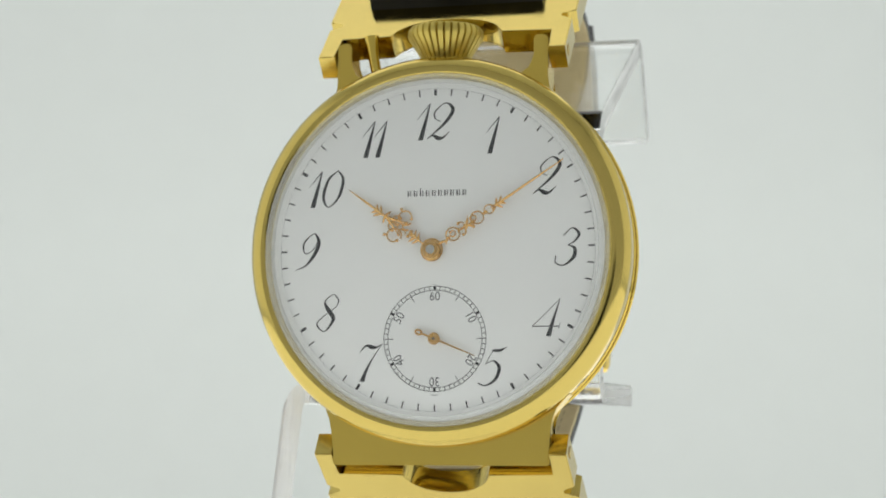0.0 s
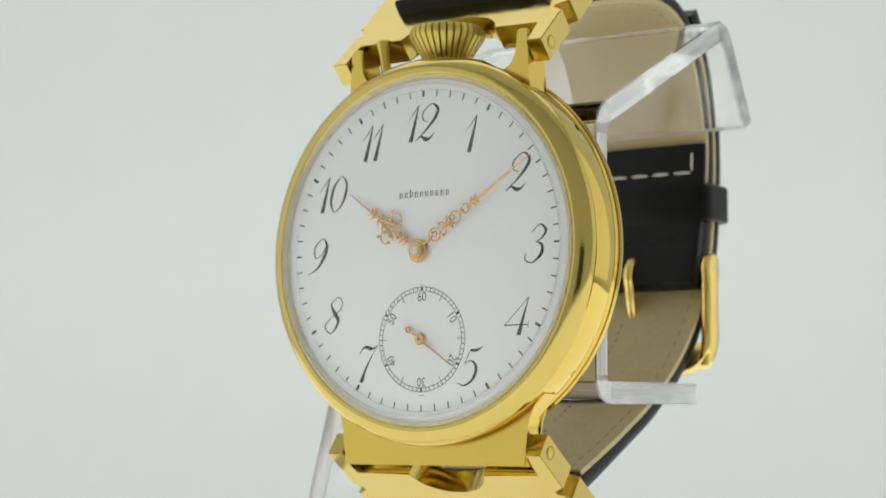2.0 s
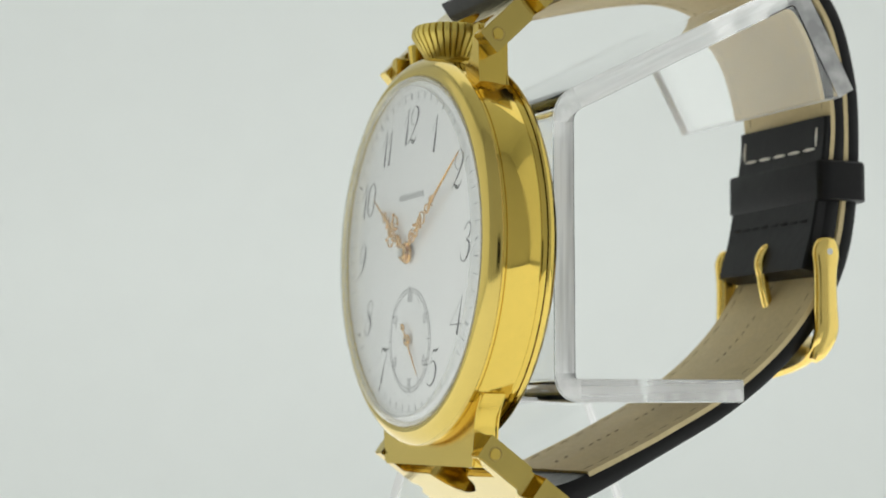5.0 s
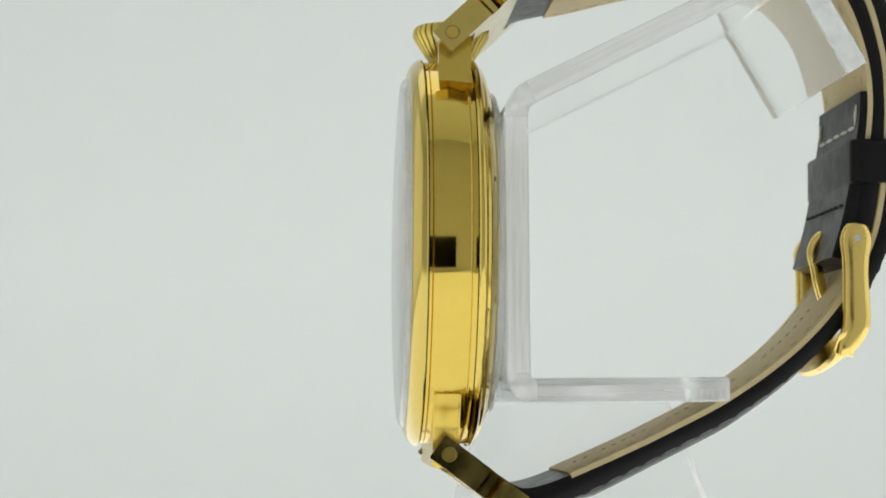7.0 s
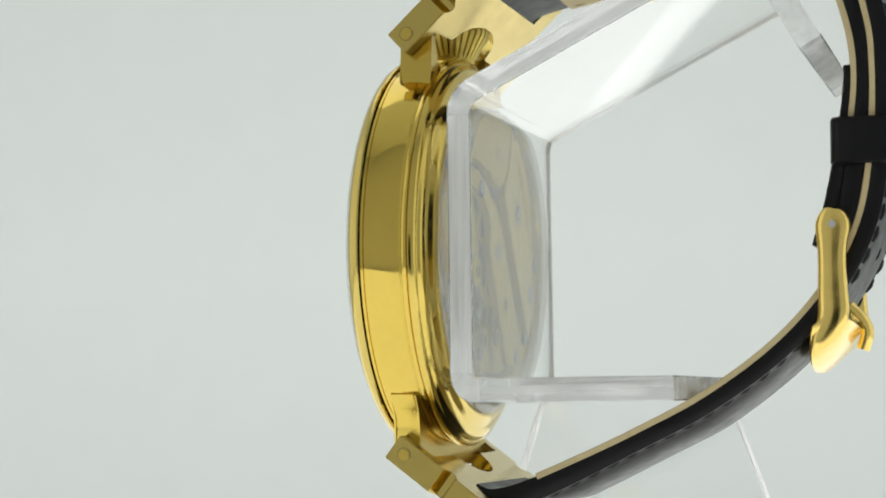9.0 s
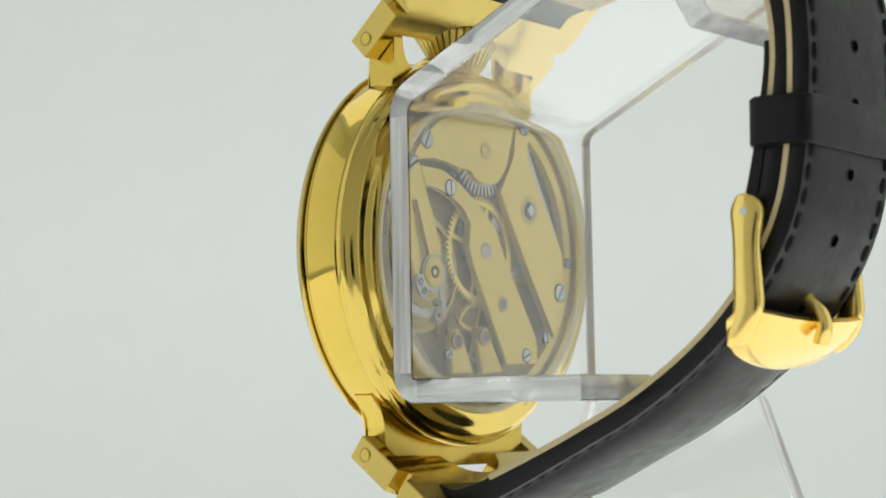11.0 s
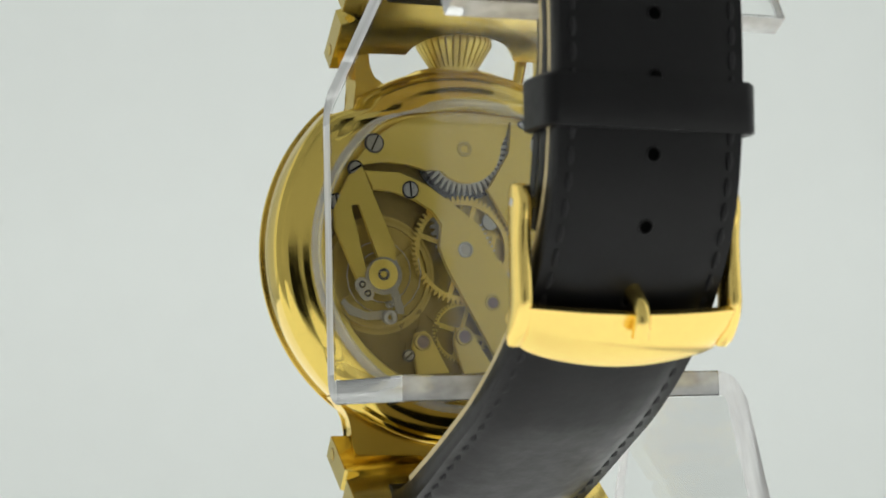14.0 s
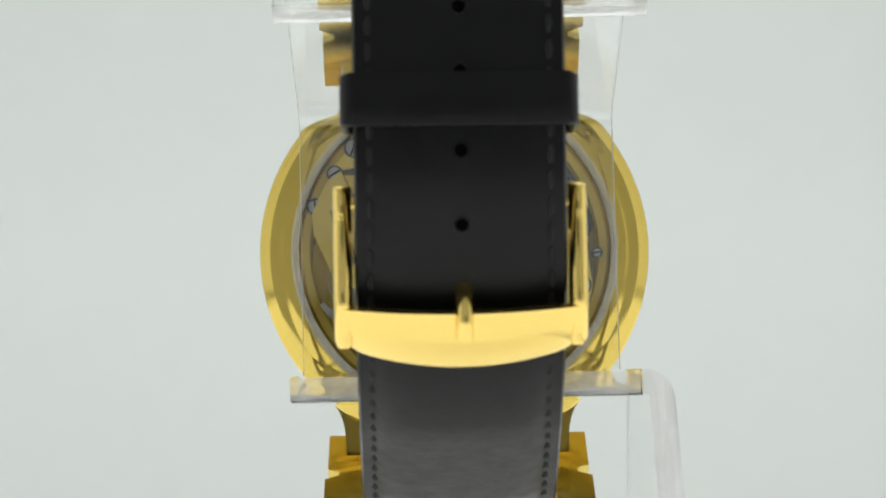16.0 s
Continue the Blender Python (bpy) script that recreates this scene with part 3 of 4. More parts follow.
# ---- the movement, drawn as seen from the back (a to the right, b up) ----
def movement():
    def lay(a, b, c):
        return (0.25 - a, c + 0.5, b)
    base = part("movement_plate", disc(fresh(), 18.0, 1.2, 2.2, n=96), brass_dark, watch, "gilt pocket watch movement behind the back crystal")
    part("movement_rim", revolve(fresh(), [(16.7, 2.3), (17.0, 3.1), (17.9, 3.4), (18.03, 3.3), (18.03, 2.3)], 96), brass, base)

    def bridge(name, outline, low=2.5, high=3.4, mat=brass):
        part(name, slab(fresh(), outline, low, high, lay, 0.12), mat, base)

    rim = [(17.0 * math.cos(radians(a)), 17.0 * math.sin(radians(a))) for a in range(145, 69, -5)]
    notch = [(4.5, 12.7)] + [(0.1 + 4.35 * math.cos(radians(a)), 12.2 + 4.35 * math.sin(radians(a))) for a in range(0, -141, -10)]
    bridge("barrel_bridge", rim + [(5.5, 15.8), (5.2, 13.6)] + notch + [(-4.9, 9.2), (-7.5, 10.0), (-10.2, 10.2), (-13.4, 9.5)])
    edge = [(17.0 * math.cos(radians(a)), 17.0 * math.sin(radians(a))) for a in range(-36, -13, 4)]
    bridge("train_bridge", [(5.8, 15.9), (5.6, 11.6), (2.7, 7.1), (8.4, -1.9), (14.0, -9.9)] + edge + [(15.7, 0.4), (15.4, 0.6), (12.7, 4.9), (9.4, 9.8), (8.1, 12.4), (8.3, 13.6), (9.2, 14.3), (7.6, 15.2)])
    bridge("centre_bridge", [(-3.0, 3.0), (-3.5, 0.3), (-2.5, -2.0), (3.9, -13.4), (10.4, -13.2), (10.0, -10.0), (3.6, -0.7), (1.7, 2.9), (-1.6, 5.3), (-4.9, 7.5), (-8.3, 8.9), (-12.6, 9.0), (-11.6, 6.8), (-8.8, 6.7), (-6.2, 5.8), (-4.2, 4.6)])
    bridge("balance_cock", [(-16.3, 2.2), (-16.4, 4.8), (-14.6, 8.3), (-13.0, 9.6), (-8.9, 0.0), (-9.0, -2.2), (-11.2, -1.2), (-13.3, 5.2), (-14.5, 5.0), (-12.5, -2.3), (-13.4, -4.4)], 3.0, 3.6)
    bridge("escape_cock", [(-6.4, -9.8), (-5.2, -9.5), (-4.4, -10.2), (-4.0, -11.4), (-2.2, -14.4), (-6.2, -14.6), (-6.8, -11.2)], 2.3, 3.1)
    bridge("fourth_cock", [(-1.3, -9.2), (0.0, -9.0), (0.8, -9.7), (1.4, -11.2), (3.6, -14.2), (-0.4, -14.6), (-1.6, -11.0)], 2.3, 3.1)
    bridge("click_spring", [(8.4, 12.5), (9.6, 9.9), (12.9, 5.0), (15.6, 0.8), (16.0, 1.0), (13.6, 5.3), (10.9, 9.7), (9.5, 12.3), (9.0, 13.5), (8.5, 13.4)], 2.4, 2.95, steel_satin)
    bridge("click_plate", [(9.2, 13.9), (9.5, 12.3), (10.9, 9.7), (13.6, 5.3), (16.1, 1.3), (16.7, 3.0), (15.2, 7.6), (12.6, 11.4)], 1.74, 1.86, steel_dark)
    bridge("regulator_arm", [(-15.2, -5.8), (-14.2, -6.9), (-12.6, -7.5), (-10.9, -7.2), (-10.2, -7.1), (-10.4, -8.2), (-12.5, -8.3), (-14.6, -7.7), (-15.6, -6.3)], 3.2, 3.6, steel_grey)
    bridge("regulator", [(-10.9, -1.4), (-10.0, -1.2), (-8.1, -6.6), (-8.0, -7.6), (-8.9, -7.6)], 3.55, 3.75, steel_grey)

    def wheel(name, centre, r, teeth, hub, spokes, low, high, mat, rim_wide, deep=0.42):
        bm = fresh()
        n = teeth * 4
        revolve(bm, [(r - rim_wide, low), (r, low), (r, high), (r - rim_wide, high)], n, centre=(0, 0), teeth=lambda i, q, y: (0 if i % 4 < 2 else -deep) if q > r - 0.01 else 0)
        revolve(bm, [(0.05, low), (hub, low), (hub, high + 0.15), (0.05, high + 0.15)], 20)
        for k in range(spokes):
            a = 2 * math.pi * k / spokes + 0.3
            w = 0.28
            s, c = math.sin(a), math.cos(a)
            slab(bm, [(hub * 0.8 * s + w * c, hub * 0.8 * c - w * s), (hub * 0.8 * s - w * c, hub * 0.8 * c + w * s), ((r - rim_wide * 0.6) * s - w * c, (r - rim_wide * 0.6) * c + w * s), ((r - rim_wide * 0.6) * s + w * c, (r - rim_wide * 0.6) * c - w * s)],
                 low + 0.05, high - 0.05, lambda a_, b_, c_: (a_, c_, b_))
        for v in bm.verts:
            v.co = Vector(lay(centre[0] + v.co.x, centre[1] + v.co.z, v.co.y))
        part(name, bm, mat, base)
    wheel("centre_wheel", (-0.2, 0.0), 6.45, 64, 1.0, 4, 2.2, 2.48, brass_gear, 1.05, 0.55)
    wheel("ratchet_wheel", (0.1, 12.2), 5.75, 46, 1.2, 0, 2.3, 2.75, steel_satin, 3.6, 1.25)
    wheel("barrel_wheel", (3.5, 3.5), 7.6, 56, 1.0, 0, 1.9, 2.1, steel_grey, 1.1, 0.6)
    wheel("third_wheel", (3.3, -1.2), 3.6, 48, 0.8, 4, 1.75, 1.95, brass_gear, 0.6)
    wheel("fourth_wheel", (-0.3, -9.6), 3.6, 50, 0.6, 4, 1.75, 1.95, brass, 0.6)
    # coloured dark to sink into the shaded gap
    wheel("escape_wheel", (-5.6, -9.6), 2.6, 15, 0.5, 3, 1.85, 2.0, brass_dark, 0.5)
    wheel("crown_wheel", (9.8, 14.2), 3.2, 30, 0.8, 0, 1.75, 2.0, steel_dark, 2.0)
    for name, a, b, r in (("balance_seat", -10.5, -3.0, 6.95), ("barrel_seat", 8.0, 5.0, 8.2)):
        bm = fresh()
        revolve(bm, [(0.02, 1.5), (r, 1.5), (r, 1.73), (r - 0.35, 1.8), (r - 0.5, 1.73), (0.02, 1.73)], 64)
        for v in bm.verts:
            v.co = Vector(lay(a + v.co.x, b + v.co.z, v.co.y))
        part(name, bm, brass_mid, base)
    # dark disc below the ratchet teeth paints the shade of the gap
    bm = fresh()
    disc(bm, 6.3, 2.12, 2.24, n=64)
    for v in bm.verts:
        v.co = Vector(lay(0.1 + v.co.x, 12.2 + v.co.z, v.co.y))
    part("ratchet_gap_shade", bm, steel_dark, base)
    # leaves of the third pinion, seen through the centre wheel
    bm = fresh()
    for k in range(7):
        a, b = 1.9 + 0.28 * k, 2.9 - 0.5 * k
        slab(bm, [(a - 0.5, b - 0.28), (a + 0.55, b + 0.12), (a + 0.48, b + 0.3), (a - 0.57, b - 0.1)], 2.12, 2.19, lay)
    part("third_pinion", bm, steel, base)
    # balance: plain rim, two arms, flat spring
    bm = fresh()
    revolve(bm, [(5.85, 1.85), (6.25, 1.85), (6.25, 2.25), (5.85, 2.25)], 72)
    slab(bm, [(-5.9, -0.35), (5.9, -0.35), (5.9, 0.35), (-5.9, 0.35)], 1.88, 2.05, lambda a, b, c: (a * 0.8 - b * 0.6, c, a * 0.6 + b * 0.8))
    for v in bm.verts:
        v.co = Vector(lay(-10.5 + v.co.x, -3.0 + v.co.z, v.co.y))
    part("balance_wheel", bm, brass_mid, base)
    bm = fresh()
    tube(bm, [lay(-10.5 + (1.0 + 0.055 * k * 1.3) * math.cos(k * 0.35), -3.0 + (1.0 + 0.055 * k * 1.3) * math.sin(k * 0.35), 2.95) for k in range(56)], 0.06, 4)
    part("hairspring", bm, steel, base)
    bm = fresh()
    revolve(bm, [(0.02, 3.55), (1.75, 3.55), (1.75, 3.88), (1.6, 3.96), (0.02, 3.96)], 36)
    for v in bm.verts:
        v.co = Vector(lay(-10.55 + v.co.x, -3.05 + v.co.z, v.co.y))
    part("balance_cap", bm, brass, base)
    for name, r, y0, y1 in (("cap_plate", 2.2, 3.45, 3.7),):
        bm = fresh()
        disc(bm, r, y0, y1, n=32)
        for v in bm.verts:
            v.co = Vector(lay(-10.45 + v.co.x, -3.2 + v.co.z, v.co.y))
        part(name, bm, steel_grey, base)
    # stud plate with its two screws
    turn_a, turn_b = 0.53, -0.85
    oval = [(-12.85 + 0.6 * e * turn_a + 0.85 * math.cos(a + e0), -4.75 + 0.6 * e * turn_b + 0.85 * math.sin(a + e0)) for e, e0 in ((1, math.atan2(turn_b, turn_a)), (-1, math.atan2(-turn_b, -turn_a))) for a in np.radians(np.linspace(-90, 90, 11))]
    bridge("stud_plate", oval, 3.55, 3.95, steel_satin)
    for name, a, b, r, mat in (("cap_ring", -10.55, -3.05, 0.72, steel_dark), ("index_stud", -12.53, -5.26, 0.42, steel_dark), ("index_stud", -13.17, -4.24, 0.42, steel_dark), ("index_ring", -9.8, -8.0, 0.85, steel_satin),
                               ("index_block", -9.75, -6.5, 0.45, steel_grey)):
        bm = fresh()
        revolve(bm, [(r * 0.35, 3.3), (r, 3.3), (r, 4.0), (r * 0.8, 4.08), (r * 0.35, 3.9)], 24)
        for v in bm.verts:
            v.co = Vector(lay(a + v.co.x, b + v.co.z, v.co.y))
        part(name, bm, mat, base)
    # slotted screws
    for k, (a, b, r, turn, dark) in enumerate(((-11.4, 12.2, 1.1, 65, 1), (7.6, 15.4, 0.85, 120, 0), (-7.0, 6.9, 0.95, 95, 0), (15.0, -4.4, 1.1, 60, 0), (12.1, -10.0, 0.65, 100, 0), (7.9, -12.3, 0.8, 20, 0),
                                               (-16.0, 5.3, 0.9, 100, 1), (-13.7, 9.2, 0.85, 30, 1), (-7.4, -12.4, 0.6, 40, 1), (16.9, -0.6, 0.5, 10, 1))):
        r *= 0.88
        bm = fresh()
        disc(bm, r, 3.0, 3.55, n=28)
        for v in bm.verts:
            v.co = Vector(lay(a + v.co.x, b + v.co.z, v.co.y))
        part("screw", bm, steel_grey if dark else steel, base)
        # flush dark disc paints the shade of the recess round the screw
        bm = fresh()
        disc(bm, r + 0.22, 3.2, 3.43, n=28)
        for v in bm.verts:
            v.co = Vector(lay(a + v.co.x, b + v.co.z, v.co.y))
        part("screw_recess_shade", bm, steel_dark, base)
        # dark bar on the head paints the shade in its slot
        s, c = math.sin(radians(turn)), math.cos(radians(turn))
        bm = fresh()
        slab(bm, [(a + r * 0.98 * c - 0.11 * s, b + r * 0.98 * s + 0.11 * c), (a - r * 0.98 * c - 0.11 * s, b - r * 0.98 * s + 0.11 * c), (a - r * 0.98 * c + 0.11 * s, b - r * 0.98 * s - 0.11 * c), (a + r * 0.98 * c + 0.11 * s, b + r * 0.98 * s - 0.11 * c)], 3.5, 3.562, lay)
        part("screw_slot", bm, hollow_shade, base)
    for a, b, r, rim_mat, core, share in ((-0.2, 0.0, 0.95, steel_grey, steel_satin, 0.6), (3.2, -6.2, 1.0, brass_mid, ruby, 0.65), (-0.2, 11.9, 0.95, brass_mid, brass, 0.45), (8.7, 5.4, 1.75, brass_mid, steel_dark, 0.62),
                                          (-5.6, -10.8, 1.05, brass_mid, ruby, 0.7), (-0.4, -10.2, 1.05, brass_mid, ruby, 0.7)):
        bm = fresh()
        revolve(bm, [(r * share, 3.0), (r, 3.0), (r, 3.44), (r * 0.93, 3.5), (r * (share + 0.08), 3.47), (r * share, 3.4)], 32)
        for v in bm.verts:
            v.co = Vector(lay(a + v.co.x, b + v.co.z, v.co.y))
        part("jewel_setting", bm, rim_mat, base)
        bm = fresh()
        disc(bm, r * share + 0.02, 3.0, 3.41, n=24)
        for v in bm.verts:
            v.co = Vector(lay(a + v.co.x, b + v.co.z, v.co.y))
        part("jewel", bm, core, base)
    bm = fresh()
    box(bm, -0.62, 0.62, 3.35, 3.7, -0.62, 0.62, 0.05, lambda v: Vector(lay(8.7 + (v.x - v.z) * 0.707, 5.4 + (v.x + v.z) * 0.707, v.y)))
    part("winding_square", bm, steel, base)


movement()


# ---- the strap ----
def strap_frame(points, steps=10):
    """Positions, inward normals and running lengths along a (y, z) path."""
    path = [np.array(p) for p in smooth_path(points, steps)]
    ahead = [(path[min(i + 1, len(path) - 1)] - path[max(i - 1, 0)]) for i in range(len(path))]
    ahead = [d / np.linalg.norm(d) for d in ahead]
    gone = np.concatenate([[0], np.cumsum([np.linalg.norm(path[i + 1] - path[i]) for i in range(len(path) - 1)])])
    return path, ahead, gone


def strap_band(bm, frame_, section, side):
    """Sweeps section(s), a list of (x, n), along the path; side: +1 if the inside lies to the left of the path."""
    path, ahead, gone = frame_
    rings = []
    for p, d, s in zip(path, ahead, gone):
        inward = np.array((-d[1], d[0])) * side
        rings.append([bm.verts.new((x, *(p + inward * n))) for x, n in section(s)])
    m = len(rings[0])
    for a, b in zip(rings, rings[1:]):
        for k in range(m):
            bm.faces.new((a[k], a[(k + 1) % m], b[(k + 1) % m], b[k]))
    bm.faces.new(rings[0])
    bm.faces.new(rings[-1][::-1])
    return bm


def strap_point(frame_, s, x, n, side):
    path, ahead, gone = frame_
    i = int(min(np.searchsorted(gone, s), len(path) - 1))
    j = max(i - 1, 0)
    t = 0 if gone[i] == gone[j] else (s - gone[j]) / (gone[i] - gone[j])
    p, d = path[j] + (path[i] - path[j]) * t, ahead[i]
    q = p + np.array((-d[1], d[0])) * side * n
    return Vector((x, *q)), Vector((0, *d)), Vector((0, *(np.array((-d[1], d[0])) * side)))


def dash(bm, frame_, s0, s1, x, n, side, wide=0.35, thick=0.16):
    """One stitch from s0 to s1 along the strap."""
    a, d, i = strap_point(frame_, s0, x, n, side)
    b, _, _ = strap_point(frame_, s1, x, n, side)
    m = (a + b) / 2 + i * thick * 0.7 * (1 if n > 0 else -1)
    tube(bm, [a, (a * 2 + b) / 3 * 0.5 + m * 0.5, (a + b * 2) / 3 * 0.5 + m * 0.5, b], [wide * 0.3, wide * 0.5, wide * 0.5, wide * 0.3], 6)


CENTRE = 0.1


def strap_piece(name, points, side, width, thick, label, pad, root=0.0):
    """A padded leather strap with its lining as a part of it."""
    fr = strap_frame(points)
    total = fr[2][-1]

    def leather_section(s):
        w, t = width(s / total), thick(s / total)
        k = pad(s / total)
        h = w / 2
        b = -t * 0.5 - root * max(0, 1 - s / (0.16 * total))
        outer = [(0.25, 0), (1.5, 0), (2.1, 0.3), (3.5, 0.75), (6, 1)]
        rim = [(-h + a, b - k * c) for a, c in outer] + [(0, b - k * 1.08)] + [(h - a, b - k * c) for a, c in outer[::-1]]
        return [(CENTRE + x, n) for x, n in [(-h + 0.3, t * 0.5), (-h, t * 0.3), (-h, b + 0.4)] + rim + [(h, b + 0.4), (h, t * 0.3), (h - 0.3, t * 0.5)]]
    strap = part(name, strap_band(fresh(), fr, leather_section, side), leather, watch, label)
    return strap, fr, total


def lining_strip(strap, fr, total, side, width, thick, begin, end):
    """Tan lining on the inside from begin to end, as shares of the length, with its stitches."""
    path, ahead, gone = fr
    keep = [i for i, s in enumerate(gone) if begin * total <= s <= end * total]
    sub = ([path[i] for i in keep], [ahead[i] for i in keep], [gone[i] for i in keep])

    def section(s):
        h, t = width(s / total) / 2 - 0.02, thick(s / total) / 2
        return [(CENTRE + x, n) for x, n in ((-h, t - 0.4), (h, t - 0.4), (h, t + 0.2), (h - 0.2, t + 0.3), (-h + 0.2, t + 0.3), (-h, t + 0.2))]
    part("lining", strap_band(fresh(), sub, section, side), lining, strap, "tan leather lining with a row of stitches")
    bm = fresh()
    s = begin * total + 0.8
    while s < end * total - 1.5:
        for e in (-1, 1):
            dash(bm, fr, s, s + 1.5, CENTRE + e * (width(s / total) / 2 - 1.7), thick(s / total) / 2 + 0.25, side, 0.24, 0.03)
        s += 2.3
    part("lining_stitching", bm, thread_tan, strap)


LONG = [(5.9, -28.3), (7.6, -28.9), (9.6, -28.7), (12.8, -27.6), (18.9, -24.8), (25.4, -21.6), (32, -18.1), (38.7, -13.4), (43.7, -8.6), (47.6, -3.2), (49.9, 2), (51.0, 7.5), (51.45, 13), (51.5, 19), (51.0, 24), (49.0, 30.8), (45, 36.5)]
SHORT = [(5.6, 30.0), (7.6, 31.4), (10.5, 32.2), (15, 33.0), (21, 34.4), (28, 36.0), (35, 36.8), (41.3, 35.2), (46.2, 30.5), (48.8, 24), (49.6, 17.5), (48.8, 10), (47.8, 4), (46.9, 0.5), (46.4, -1.4)]


def long_width(u):
    return 21.8 - 1.9 * min(1, u * 1.6)


def short_width(u):
    return 21.8 - 2.0 * min(1, u * 1.6)


def long_thick(u):
    return 2.9 - 0.75 * min(1, u * 5)


def short_thick(u):
    return 3.0 - 0.8 * min(1, u * 5)


def long_pad(u):
    return (1.25 - 1.0 * min(1, max(0, u - 0.3) * 4)) * min(1, max(0, u - 0.04) * 14)


def short_pad(u):
    return (0.9 - 0.8 * min(1, u * 1.6)) * min(1, max(0, u - 0.06) * 14)


def straps():
    strap, fr, total = strap_piece("long_strap", LONG, 1, long_width, long_thick, "black leather strap half with punched holes", long_pad)
    lining_strip(strap, fr, total, 1, long_width, long_thick, 0.085, 0.97)
    bm = fresh()
    s = 6.0
    while s < total - 3:
        for e in (-1, 1):
            low = s < 46
            dash(bm, fr, s, s + 1.7, CENTRE + e * (long_width(s / total) / 2 - 1.5), -long_thick(s / total) / 2 + (0.26 if low else -0.02), 1, 1.0 if low else 0.75, 0.14)
        s += 2.4
    part("stitching", bm, thread_black, strap)
    for z in (18.9, 12.8, 5.6, -0.7, -6.9):
        i = min(range(len(fr[0])), key=lambda k: abs(fr[0][k][1] - z) + (100 if fr[0][k][0] < 40 else 0))
        u = fr[2][i] / total
        p, d, n = strap_point(fr, fr[2][i], CENTRE - 0.1, -long_thick(u) / 2 - long_pad(u) * 1.08, 1)
        # flush black disc in place of the hole's shaded depth
        bm = fresh()
        tube(bm, [p + n * 0.4, p - n * 0.04], 0.6, 16)
        hole = part("hole_shade", bm, hollow_shade, strap)
        side_, up_ = Vector((1, 0, 0)), d
        bm = fresh()
        tube(bm, [p + 0.72 * (math.cos(a) * side_ + math.sin(a) * up_) + n * 0.02 for a in np.radians(np.arange(0, 360, 24))], 0.11, 6, closed=True)
        part("hole_rim", bm, leather, hole)
    # stamped lettering on the lining, worn past reading
    bm = fresh()
    for first, count in ((10.2, 2), (14.0, 5), (22.6, 8), (37.0, 7), (50.0, 5)):
        for k in range(count):
            s = first + 1.35 * k
            wide = 0.8 if count == 2 else 0.34 + 0.12 * math.sin(k * 1.7 + first)
            dash(bm, fr, s, s + 0.85, CENTRE - 1.0 + 0.12 * math.sin(k * 2.1), long_thick(s / total) / 2 + 0.34 - wide * 0.4, 1, wide, 0.02)
    part("stamped_bars", bm, stamp, strap)

    strap, fr, total = strap_piece("short_strap", SHORT, -1, short_width, short_thick, "black leather strap half carrying the buckle", short_pad, 1.9)
    lining_strip(strap, fr, total, -1, short_width, short_thick, 0.09, 0.83)
    # folded end that holds the buckle bar
    path, ahead, gone = fr

    def down_to(z):
        return next(s for p, s in zip(path, gone) if p[0] > 45 and p[1] <= z)
    first = down_to(19.0)
    keep = [i for i, s in enumerate(gone) if s >= first]
    sub = ([path[i] for i in keep], [ahead[i] for i in keep], [gone[i] for i in keep])

    def fold_section(s):
        h, t = short_width(1) / 2 - 0.05, short_thick(1) / 2
        lift = 1.0 + 0.5 * (s - first) / (total - first)
        return [(CENTRE + x, n) for x, n in ((-h, t - 0.1), (h, t - 0.1), (h, t + lift - 0.25), (h - 0.3, t + lift), (-h + 0.3, t + lift), (-h, t + lift - 0.25))]
    part("folded_end", strap_band(fresh(), sub, fold_section, -1), leather, strap)
    bm = fresh()
    at = down_to(16.4)
    for k in range(5):
        x = CENTRE - 8.0 + 3.35 * k
        a, d, n = strap_point(fr, at + 1.6, x, short_thick(1) / 2 + 1.12, -1)
        b, _, _ = strap_point(fr, at + 1.6, x + 2.5, short_thick(1) / 2 + 1.12, -1)
        tube(bm, [a, (a * 2 + b) / 3 + n * 0.08, (a + b * 2) / 3 + n * 0.08, b], [0.12, 0.22, 0.22, 0.12], 6)
    for x in (CENTRE - 8.3, CENTRE + 8.1):
        dash(bm, fr, at - 1.3, at + 1.3, x, short_thick(1) / 2 + 1.12, -1, 0.4, 0.12)
    part("white_stitching", bm, thread_white, strap, "white saddle stitches")
    bm = fresh()
    for k in range(8):
        x = CENTRE - 8.6 + 2.2 * k
        a, d, n = strap_point(fr, down_to(5.2), x, short_thick(1) / 2 + 1.35, -1)
        b, _, _ = strap_point(fr, down_to(5.2), x + 1.5, short_thick(1) / 2 + 1.35, -1)
        tube(bm, [a, (a + b) / 2 + n * 0.1, b], [0.15, 0.24, 0.15], 6)
    part("stitching", bm, thread_black, strap)

    # keeper loop round both halves
    bm = fresh()
    def corner(cx, cy, a0):
        return [(cx + 1.5 * math.cos(radians(a)), cy + 1.5 * math.sin(radians(a))) for a in range(a0, a0 + 91, 15)]
    ring = corner(9.8, 51.6, 0) + corner(-9.6, 51.6, 90) + corner(-9.6, 47.5, 180) + corner(9.8, 47.5, 270)
    inner = [(CENTRE + (x - CENTRE) * 0.93, 49.6 + (y - 49.6) * 0.78) for x, y in ring]
    n = len(ring)
    levels = []
    for z, grow in ((7.85, 0.97), (8.05, 1.0), (12.65, 1.0), (12.95, 0.97)):
        levels.append([bm.verts.new((CENTRE + (x - CENTRE) * grow, 49.6 + (y - 49.6) * grow, z + 0.12 * (x - 0) * 0.05)) for x, y in ring])
    for z in (12.85, 7.95):
        levels.append([bm.verts.new((x, y, z)) for x, y in inner])
